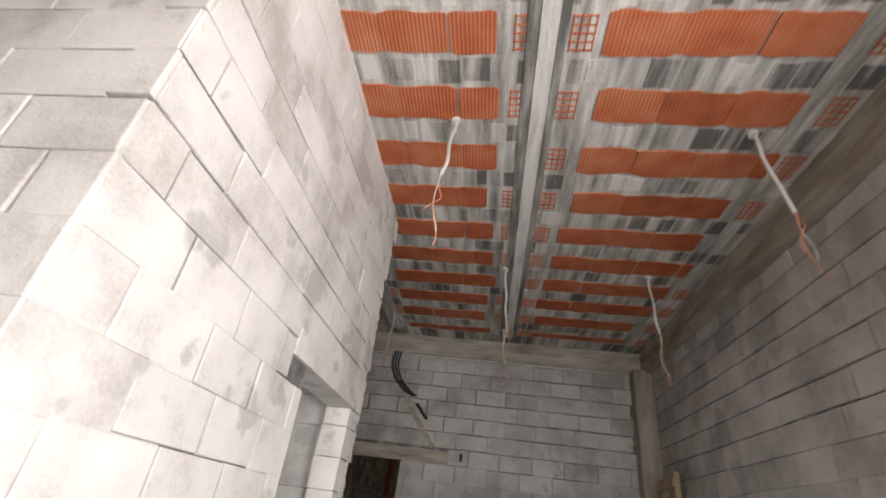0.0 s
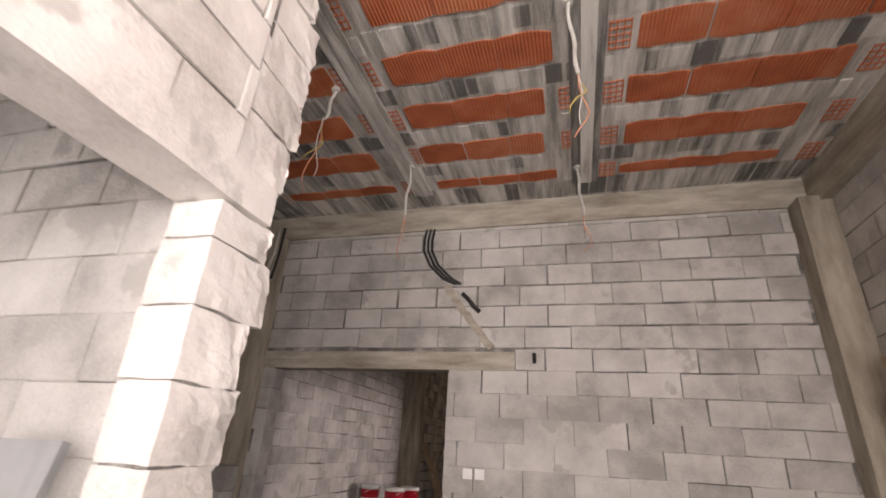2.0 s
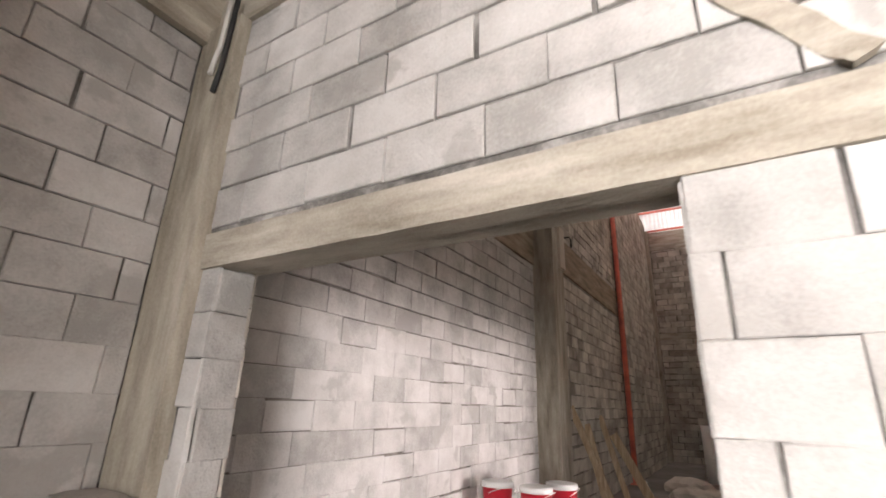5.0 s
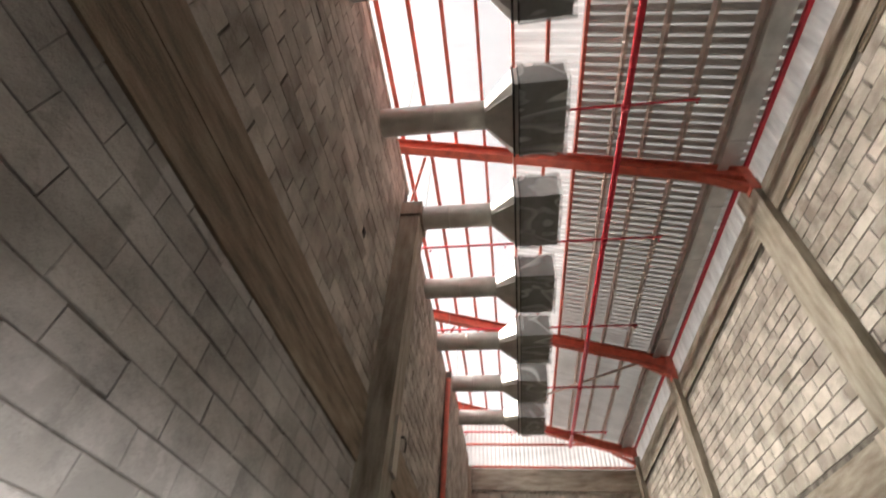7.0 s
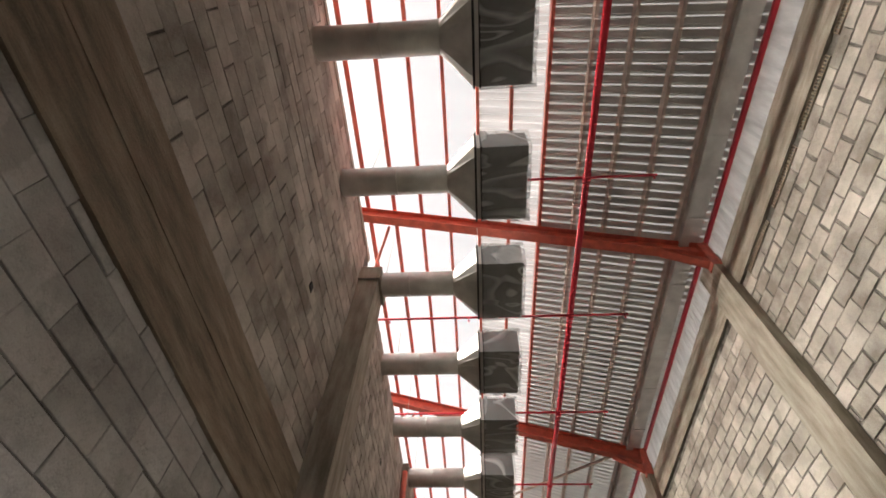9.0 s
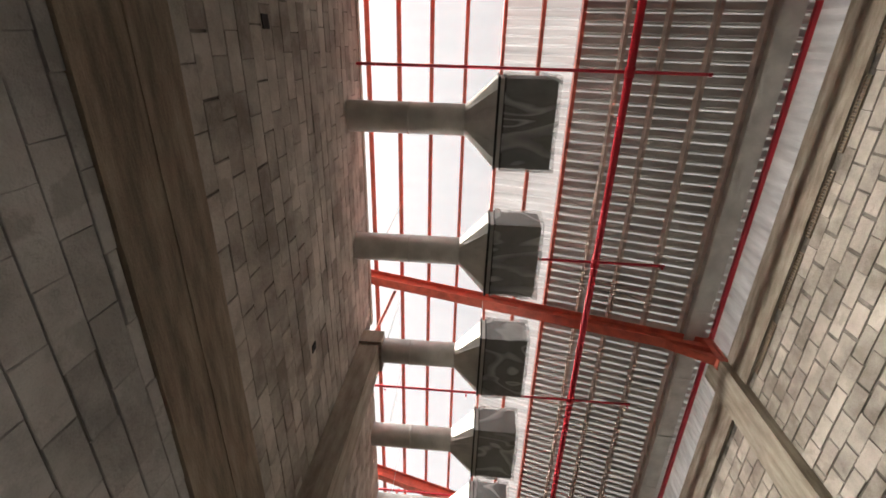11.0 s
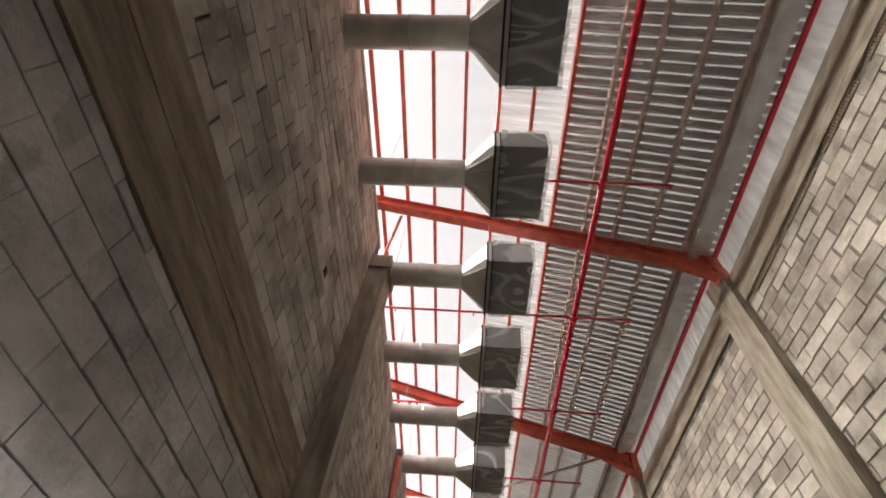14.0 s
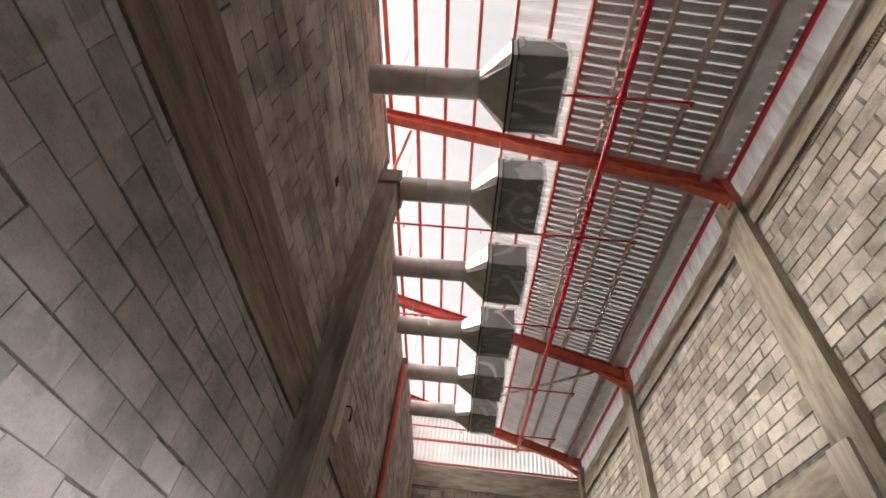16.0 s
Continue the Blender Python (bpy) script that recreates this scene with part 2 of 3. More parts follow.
def add_box(bm, lo, hi, bevel=0.0, mat=0):
    r = bmesh.ops.create_cube(bm, size=1)
    c = [(a + b) / 2 for a, b in zip(lo, hi)]
    s = [b - a for a, b in zip(lo, hi)]
    for v in r["verts"]:
        v.co = Vector([c[i] + v.co[i] * s[i] for i in range(3)])
    faces = {f for v in r["verts"] for f in v.link_faces}
    for f in faces:
        f.material_index = mat
    if bevel:
        bmesh.ops.bevel(bm, geom=list({e for f in faces for e in f.edges}), offset=bevel, segments=1, affect="EDGES")
    return bm


def boxm(lo, hi, bevel=0.0):
    return add_box(bmesh.new(), lo, hi, bevel)


def tube(pts, r, sides=8, cap=True):
    """A round tube through points."""
    bm = bmesh.new()
    pts = [Vector(p) for p in pts]
    rings = []
    for i, p in enumerate(pts):
        d = (pts[min(i + 1, len(pts) - 1)] - pts[max(i - 1, 0)]).normalized()
        side = d.cross(Vector((0, 0, 1)) if abs(d.z) < 0.9 else Vector((1, 0, 0))).normalized()
        up = d.cross(side)
        rad = r[i] if isinstance(r, (list, tuple)) else r
        rings.append([bm.verts.new(p + rad * (math.cos(a) * side + math.sin(a) * up)) for a in (2 * math.pi * k / sides for k in range(sides))])
    for a, b in zip(rings, rings[1:]):
        for k in range(sides):
            bm.faces.new((a[k], a[(k + 1) % sides], b[(k + 1) % sides], b[k])).smooth = True
    if cap:
        bm.faces.new(rings[0])
        bm.faces.new(rings[-1][::-1])
    bmesh.ops.recalc_face_normals(bm, faces=bm.faces)
    return bm


def rough_box(lo, hi, cell=0.06, amount=0.012, seed=0):
    """A chipped, uneven block."""
    bm = bmesh.new()
    add_box(bm, lo, hi)
    bmesh.ops.subdivide_edges(bm, edges=bm.edges[:], cuts=max(2, int(max(b - a for a, b in zip(lo, hi)) / cell)), use_grid_fill=True)
    for v in bm.verts:
        q = v.co * 14 + Vector((seed * 7.3, seed * 1.7, 0))
        v.co += Vector(noise.noise_vector(q)) * amount + Vector(noise.noise_vector(v.co * 5 + Vector((seed, 0, 0)))) * amount
    return bm


# ---- block walls ----
COURSE, LENGTH, PROUD = 0.195, 0.4, 0.014
rng = random.Random(7)


def block_verts(L, H, rnd, gap=1.0, side=1.0):
    """Front-facing block shell: local x along the wall, -y outwards."""
    g = gap * side * (0.0012 + (0.0015 * rnd.random() if rnd.random() < 0.6 else 0.011 * rnd.random()))
    h, l, c = H / 2 - gap * (0.001 + (0.0015 * rnd.random() if rnd.random() < 0.55 else 0.009 * rnd.random())), L / 2 - g, 0.004
    j = lambda k=0.0025: rnd.uniform(-k, k)
    v = []
    for y, d in ((0.006, 0), (-PROUD + c, 0), (-PROUD, c)):
        for sx, sz in ((-1, -1), (1, -1), (1, 1), (-1, 1)):
            v.append((sx * (l - d) + j(), y + (j(0.0015) if d else 0), sz * (h - d) + j()))
    return v


BLOCK_FACES = [(0, 1, 5, 4), (1, 2, 6, 5), (2, 3, 7, 6), (3, 0, 4, 7), (4, 5, 9, 8), (5, 6, 10, 9), (6, 7, 11, 10), (7, 4, 8, 11), (8, 9, 10, 11)]
SHARED = {}


def block_mesh(L, H, mat, gap, side):
    key = (round(L, 2), round(H, 2), mat.name, rng.randrange(10), gap, side)
    if key not in SHARED:
        me = bpy.data.meshes.new("brick")
        me.from_pydata(block_verts(key[0], key[1], rng, gap, side), [], BLOCK_FACES)
        me.materials.append(mat)
        SHARED[key] = me
    return SHARED[key]


def pieces(a0, a1, z0, z1, cuts):
    """Running-bond pieces (a, b, z, top) on a face, less the cut rectangles."""
    out, k, z = [], 0, z0
    while z < z1 - 0.03:
        top = min(z + COURSE, z1)
        spans = [(a0, a1)]
        for c0, c1, y0, y1 in cuts:
            if y0 < (z + top) / 2 < y1:
                spans = [s for lo, hi in spans for s in ((lo, min(hi, c0)), (max(lo, c1), hi)) if s[1] - s[0] > 0.04]
        for lo, hi in spans:
            u = a0 - (LENGTH / 2 if k % 2 else 0) + 0.03 * math.sin(k * 2.3)
            while u < hi:
                p, q = max(u, lo), min(u + LENGTH, hi)
                if q - p > 0.04:
                    out.append((p, q, z, top))
                u += LENGTH
        z, k = top, k + 1
    return out


def core(name, axis, face, back, a0, a1, z0, z1, holes, mat, label):
    """The wall's body, with its openings going through."""
    ca = sorted({a0, a1, *(min(max(v, a0), a1) for h in holes for v in h[:2])})
    cz = sorted({z0, z1, *(min(max(v, z0), z1) for h in holes for v in h[2:])})
    bm = bmesh.new()
    lo, hi = min(face, back), max(face, back)
    for p, q in zip(ca, ca[1:]):
        run = None
        for r, s in zip(cz, cz[1:]):
            solid = not any(h[0] < (p + q) / 2 < h[1] and h[2] < (r + s) / 2 < h[3] for h in holes)
            if solid:
                run = (run[0], s) if run else (r, s)
            if run and (not solid or s == cz[-1]):
                add_box(bm, (p, lo, run[0]) if axis == "x" else (lo, p, run[0]), (q, hi, run[1]) if axis == "x" else (hi, q, run[1]))
                run = None
    ob = part(name, bm, mat)
    return tagged(ob, label, "wall", kind="structure")


def facing(wall, axis, face, turn, a0, a1, z0, z1, cuts, mat, near=None, limit=300, gap=0.85, side=1.0):
    """Blocks on one face. turn: degrees about z from facing -y. near: the stretch whose blocks stand singly."""
    count, V, F = 0, [], []
    rot = Matrix.Rotation(radians(turn), 4, "Z")
    for p, q, z, top in pieces(a0, a1, z0, z1, cuts):
        c, zc = (p + q) / 2, (z + top) / 2
        at = Vector((c, face, zc)) if axis == "x" else Vector((face, c, zc))
        m = Matrix.Translation(at) @ rot @ pose(0, rng.uniform(-0.003, 0.003), 0, rng.uniform(-0.5, 0.5), rng.uniform(-0.35, 0.35), rng.uniform(-0.4, 0.4))
        single = near and near[0] <= c <= near[1] and near[2] <= zc <= near[3] and count < limit
        if single:
            b = new("brick", block_mesh(q - p, top - z, mat, gap, side))
            b.parent, b.matrix_basis = wall, m
            count += 1
        else:
            n = len(V)
            V += [tuple(m @ Vector(v)) for v in block_verts(q - p, top - z, rng, gap, side)]
            F += [tuple(n + i for i in f) for f in BLOCK_FACES]
    if V:
        me = bpy.data.meshes.new("far_bricks")
        me.from_pydata(V, [], F)
        me.materials.append(mat)
        ob = new("far_bricks", me)
        ob.parent = wall
        tagged(ob, kind="stuff")


# ---- setting: room ----
HC = 3.77
DOOR = (0.0, 1.79, 0.0, 2.1)
BODY = (-0.013, 1.803, 0.0, 2.2)
TOP = 8.4

fl = part("floor", boxm((-6, -12, -0.2), (12, 18, 0)), M_FLOOR)
tagged(fl, "dusty rough concrete floor of the building site", "floor", kind="structure")
gr = part("ground", boxm((-400, -400, -0.5), (400, 400, -0.21)), M_FLOOR)
tagged(gr, "bare dusty ground around the building", "ground", kind="structure")

wall_n = core("wall_north", "x", 0.016, 0.2, -0.95, 5.45, 0, TOP, [BODY], M_MORTAR_ROOM, "bare concrete block wall with a wide door opening")
wall_w = core("wall_west", "y", -0.466, -0.65, -5.45, 0.0, 0, HC, [(-5.2, -3.9, 0.8, 2.3)], M_MORTAR_ROOM, "bare concrete block wall in shade")
wall_e = core("wall_east", "y", 4.966, 5.15, -9.5, 0.0, 0, HC, [(-8.0, -5.6, 0.3, 2.9)], M_MORTAR_ROOM, "long bare concrete block wall")
wall_s = core("wall_south", "x", -9.5, -9.7, -2.4, 5.15, 0, HC, [(2.1, 4.7, 0.3, 2.9)], M_MORTAR, "block wall with a wide open front")
wall_p = core("wall_partition", "y", 1.944, 1.776, -5.634, -3.16, 0, HC, [(-4.12, -3.1, 0, 2.2)], M_MORTAR_ROOM, "block partition wall, coloured paler for strong light, with a doorway and a broken toothed end")
wall_r = core("wall_return", "x", -5.634, -5.466, -2.4, 1.944, 0, HC, [], M_MORTAR_ROOM, "concrete block return wall, coloured paler for the strong light on it")
wall_b = core("wall_back_room", "x", -3.084, -2.95, -0.466, 1.776, 0, HC, [], M_MORTAR_ROOM, "daylit block wall behind the doorway")
wall_f = core("wall_front_west", "y", -2.4, -2.6, -9.7, -5.466, 0, HC, [], M_MORTAR, "plain block wall behind the walk")


# ---- ceiling ----
def ceiling_mesh():
    bm = bmesh.new()
    add_box(bm, (-2.6, -9.7, HC), (5.15, 0.0, HC + 0.25))
    r = random.Random(3)
    # cast ribs between the clay rows
    for x0, x1 in ((1.43, 1.62), (2.96, 3.18), (-0.12, 0.06)):
        add_box(bm, (x0, -9.5, HC - 0.012), (x1, -0.28, HC), 0.003)
        add_box(bm, (x0 + 0.07, -9.5, HC - 0.017), (x1 - 0.055, -0.28, HC - 0.0125))
    for k in range(19):
        y = -0.45 - 0.49 * k
        half = 0.07 if k == 0 else 0.128
        for x0, x1 in ((0.16, 1.3), (1.76, 2.82), (3.38, 4.62)):
            x = x0 + r.uniform(-0.06, 0.06)
            end = x1 + r.uniform(-0.08, 0.06)
            while x < end - 0.08:
                nx = min(x + 0.385 + r.uniform(-0.02, 0.02), end)
                n = 7
                low, top = [], []
                for i in range(n + 1):
                    u = x + (nx - x) * i / n
                    wob = noise.noise(Vector((u * 5, y * 3, 1.0))) * 0.022 + noise.noise(Vector((u * 19, y, 4.0))) * 0.008
                    wob2 = noise.noise(Vector((u * 5, y * 3, 9.0))) * 0.026 + noise.noise(Vector((u * 19, y, 14.0))) * 0.008
                    pinch = 0.012 * (1 if i in (0, n) else 0)
                    low.append((u, y - half + wob + pinch))
                    top.append((u, y + half + wob2 - pinch))
                zz = HC - 0.006 - r.uniform(0, 0.006)
                vl = [bm.verts.new((u, v, zz)) for u, v in low]
                vt = [bm.verts.new((u, v, zz)) for u, v in top]
                wl = [bm.verts.new((u, v, HC + 0.01)) for u, v in low]
                wt = [bm.verts.new((u, v, HC + 0.01)) for u, v in top]
                for i in range(n):
                    for f in ((vl[i], vt[i], vt[i + 1], vl[i + 1]), (wl[i], vl[i], vl[i + 1], wl[i + 1]), (vt[i], wt[i], wt[i + 1], vt[i + 1])):
                        bm.faces.new(f).material_index = 1
                bm.faces.new((vl[0], wl[0], wt[0], vt[0])).material_index = 1
                bm.faces.new((vl[n], vt[n], wt[n], wl[n])).material_index = 1
                x = nx + r.choice((0.003, 0.004, 0.012))
            # clay lattice showing at the row ends
            for ex, s in ((x0, -1), (x1, 1)):
                if r.random() < 0.75:
                    ox = ex + s * r.uniform(0.06, 0.08)
                    for i in range(5):
                        add_box(bm, (min(ox, ox + s * 0.13), y - 0.105 + i * 0.05, HC - 0.007), (max(ox, ox + s * 0.13), y - 0.097 + i * 0.05, HC + 0.002), 0, 1)
                    for i in range(4):
                        add_box(bm, (ox + s * (0.005 + i * 0.04), y - 0.11, HC - 0.005), (ox + s * (0.005 + i * 0.04) + 0.007, y + 0.11, HC + 0.003), 0, 1)
        # shutter-board marks, proud strips between the rows
        x = -0.3
        while x < 4.85:
            w = r.uniform(0.07, 0.16)
            if r.random() < 0.7:
                add_box(bm, (x, y + half + 0.02 + r.uniform(0, 0.03), HC - r.uniform(0.002, 0.007)), (x + w, y + 0.49 - half - 0.02 - r.uniform(0, 0.03), HC + 0.004))
            x += w + r.uniform(0.004, 0.03)
    return bm


ceil = part("ceiling", ceiling_mesh(), (M_SLAB, M_TERRA))
tagged(ceil, "rib-and-block ceiling with terracotta rows between grey concrete", "ceiling", kind="structure")


def cast(name, lo, hi, label, mat=None, kind="trim", seed=0):
    """A shuttered concrete member with board edges and chipped arrises."""
    bm = bmesh.new()
    add_box(bm, lo, hi)
    s = [b - a for a, b in zip(lo, hi)]
    long = s.index(max(s))
    es = [e for e in bm.edges if abs((e.verts[1].co - e.verts[0].co)[long]) > 0.9 * s[long]]
    bmesh.ops.subdivide_edges(bm, edges=es, cuts=max(3, int(s[long] / 0.12)), use_grid_fill=True)
    for v in bm.verts:
        if lo[long] + 0.01 < v.co[long] < hi[long] - 0.01:
            d = Vector(noise.noise_vector(v.co * 9 + Vector((seed, 0, 0)))) * 0.0035
            d[long] = 0
            v.co += d
    ob = part(name, bm, mat or M_CAST)
    return tagged(ob, label, kind, kind="structure")


cast("trim", (-0.45, -0.02, 3.5), (4.95, 0.012, HC), "board-marked concrete ring beam above the block wall", seed=1)
cast("trim", (-0.45, -9.5, 3.42), (-0.4, -0.02, HC), "board-marked concrete ring beam in shade", M_CASTY, seed=2)
cast("trim", (4.87, -9.5, 3.46), (4.962, -0.02, HC), "board-marked concrete ring beam in shade", M_CASTY, seed=3)
cast("lintel", (-0.27, -0.008, 2.1), (2.39, 0.095, 2.262), "brown board-marked concrete door lintel", kind="lintel", seed=4)
cast("lintel", (-0.27, 0.105, 2.108), (2.39, 0.21, 2.262), "brown board-marked concrete door lintel", kind="lintel", seed=14)
cast("column", (-0.45, -0.06, 0), (-0.13, 0.014, 3.5), "rough concrete corner column", M_CASTZ, "column", seed=5)
cast("column", (4.72, -0.2, 0), (4.96, 0.014, 3.5), "rough concrete corner column in shade", M_CASTZ, "column", seed=6)
cast("lintel", (1.772, -4.34, 2.07), (1.966, -2.98, 2.2), "concrete lintel over the partition doorway, coloured paler for strong light", M_LITBLOCK, "lintel", seed=7)

# broken toothed end of the partition, block by block


def broken_block(lo, hi, seed):
    """A snapped block: flat on its sides, craggy and crumbled on its end."""
    bm = boxm(lo, hi)
    bmesh.ops.subdivide_edges(bm, edges=bm.edges[:], cuts=9, use_grid_fill=True)
    for v in bm.verts:
        q = v.co + Vector((seed * 3.1, seed * 1.3, 0))
        end = (v.co.y - lo[1]) / (hi[1] - lo[1])
        rough = Vector(noise.noise_vector(q * 11)) * 0.016 + Vector(noise.noise_vector(q * 27)) * 0.009 + Vector(noise.noise_vector(q * 60)) * 0.004
        v.co += rough * (0.25 + 0.75 * end * end)
        if end > 0.95:
            v.co.y -= 0.05 * max(0.0, noise.noise(q * 7)) + 0.012 * abs(v.co.z - (lo[2] + hi[2]) / 2) / (hi[2] - lo[2])
    return bm


r_end = random.Random(5)
tooth = thing("broken_wall_end", (1.86, -3.0, 0), "broken block stubs of the toothed partition end, coloured paler for strong light", "wall")
tooth["kind"] = "structure"
levels = [i * COURSE for i in range(11)] + [2.07, 2.2] + [2.2 + 0.196 * i for i in range(1, 9)]
for k, (z, t) in enumerate(zip(levels, levels[1:])):
    if z == 2.07:
        continue
    far = -2.915 + (0.022 if k % 2 else -0.022) + r_end.uniform(-0.025, 0.025)
    b = part("brick", broken_block((1.768 + r_end.uniform(-0.004, 0.006), -3.178, z + 0.003), (1.947 + r_end.uniform(-0.008, 0.008), far, t - 0.004), k), M_LITBLOCK, tooth)
    b.matrix_parent_inverse = Matrix.Translation((-1.86, 3.0, 0))
b = part("mortar_bed", broken_block((1.785, -3.17, 0), (1.93, -2.965, HC - 0.01), 41), M_MORTAR_ROOM, tooth, "crumbled grey mortar between the stubs")
b.matrix_parent_inverse = Matrix.Translation((-1.86, 3.0, 0))

# ---- setting: hall ----
XR, YE = 5.25, 16.64
hw1 = core("wall_hall_west", "y", -0.566, -0.95, 0.2, 5.6, 0, 8.53, [], M_MORTAR, "tall block wall with a concrete band, dim above and daylit below")
hw2 = core("wall_hall_west_far", "y", -0.466, -0.95, 5.6, 11.0, 0, 8.15, [], M_MORTAR, "tall beige block wall beyond a concrete pilaster")
hw3 = core("wall_hall_west_end", "y", -0.316, -0.95, 11.0, YE, 0, 8.1, [], M_MORTAR, "tall beige block wall by the end corner")
he = core("wall_hall_east", "y", XR + 0.016, XR + 0.2, 0.2, YE, 0, 7.3, [(0.75, 5.2, 0, 2.7), (15.2, 16.2, 1.3, 1.95)], M_MORTAR, "tall beige block wall with ring beams and pilasters")
hn = core("wall_hall_end", "x", YE + 0.016, YE + 0.2, -0.95, XR + 0.2, 0, 7.1, [], M_MORTAR, "tall block end wall, darker below the mid beam")

cast("trim", (-0.57, 0.2, 3.6), (-0.53, 5.34, 4.36), "brown board-marked mid-height ring beam", M_CASTBROWN, seed=21)
cast("trim", (-0.55, 0.2, 3.99), (-0.522, 5.34, 4.13), "brown board-marked strip of the mid-height ring beam", M_CASTBROWN, seed=31)
cast("trim", (-0.47, 5.86, 3.76), (-0.435, 10.98, 4.36), "brown board-marked mid-height ring beam", M_CASTBROWN, seed=22)
cast("trim", (-0.95, 0.2, 8.53), (-0.54, 5.55, 8.65), "pale concrete capping on the tall wall", M_CASTY, seed=23)
cast("trim", (XR - 0.03, 0.2, 7.3), (XR + 0.2, YE, 7.88), "pale board-marked concrete top beam", M_CASTY, seed=24)
cast("trim", (XR - 0.025, 5.1, 3.42), (XR + 0.014, YE, 4.2), "brown board-marked mid-height ring beam", M_CASTY, seed=25)
cast("trim", (-0.3, YE - 0.03, 7.1), (XR, YE + 0.2, 7.78), "pale board-marked concrete top beam", seed=26)
cast("trim", (-0.3, YE - 0.02, 3.86), (XR, YE + 0.012, 4.08), "brown concrete mid beam on the end wall", seed=27)
cast("trim", (-0.54, 0.2, 8.05), (XR, 0.26, 8.4), "board-marked concrete top beam over the door wall", seed=28)
for y0, y1, x0, h in ((5.35, 5.85, -0.24, 8.0), (16.3, 16.64, -0.2, 7.78)):
    cast("pilaster", (-0.6, y0, 0), (x0, y1, h), "rough concrete pilaster on the tall block wall", M_CASTZ, "pilaster", seed=y0)
cast("trim", (-0.58, 5.31, 7.72), (-0.2, 5.89, 8.03), "pale concrete head block on the pilaster", M_CASTZ, seed=33)
for y0, y1 in ((5.3, 5.82), (11.02, 11.5), (16.3, 16.64)):
    cast("pilaster", (XR - 0.14, y0, 0), (XR + 0.01, y1, 8.1), "pale concrete pilaster carrying a red steel frame", M_CASTZ, "pilaster", seed=y0 + 3)

# ---- roof ----
SLOPE, Z0 = 0.29, 8.45


def roof_z(x):
    return Z0 + SLOPE * (5.14 - x)


def sheet(x0, x1, y0, y1, pitch, rib, lift):
    """Trapezoidal sheet, its ribs running up the slope."""
    bm = bmesh.new()
    prof, y = [], y0
    while y < y1:
        prof += [(y, 0), (y + pitch * 0.62, 0), (y + pitch * 0.72, rib), (y + pitch * 0.9, rib)]
        y += pitch
    prev = None
    for yy, h in prof:
        a = bm.verts.new((x0, yy, roof_z(x0) + lift + h))
        b = bm.verts.new((x1, yy, roof_z(x1) + lift + h))
        if prev:
            bm.faces.new((prev[0], prev[1], b, a))
        prev = (a, b)
    return bm


roof = thing("roof", (0, 0, 0), "sloping steel roof of white daylight sheets and grey sheets", "roof")
roof["kind"] = "structure"
part("daylight_sheet", sheet(-7.0, 1.44, -0.3, YE + 0.3, 0.25, 0.03, 0.16), M_LIGHTSHEET, roof, "white translucent corrugated sheet")
part("milky_sheet", sheet(1.445, 2.54, -0.3, YE + 0.3, 0.125, 0.03, 0.16), M_MILKY, roof, "milky translucent corrugated sheet")
y = -0.3
while y < YE + 0.3:
    part("roof_sheet", sheet(2.55, 5.6, y, y + 0.12, 0.152, 0.03, 0.16), M_SHEET, roof, "grey corrugated metal sheet")
    y += 0.155
# Added translucent backing; its glow in the gaps stands for bright lines on the corrugation.
part("bright_line_backing", sheet(2.55, 5.6, -0.3, YE + 0.3, 0.25, 0.0, 0.2), M_BRIGHTLINE, roof, "translucent backing added to show bright lines between grey sheets")

for x in (-3.1, -2.53, -1.97, -1.4, -0.83, -0.26, 0.31, 0.88, 1.45, 2.0, 2.55, 3.13, 3.64, 4.2, 4.76):
    bm = bmesh.new()
    zz = roof_z(x)
    add_box(bm, (x - 0.004, -0.2, zz), (x + 0.004, YE + 0.1, zz + 0.15))
    add_box(bm, (x + 0.005, -0.2, zz), (x + 0.05, YE + 0.1, zz + 0.008))
    add_box(bm, (x + 0.005, -0.2, zz + 0.142), (x + 0.05, YE + 0.1, zz + 0.15))
    pu = part("purlin", bm, M_RED if x < 3.0 else M_PURLIN, roof)

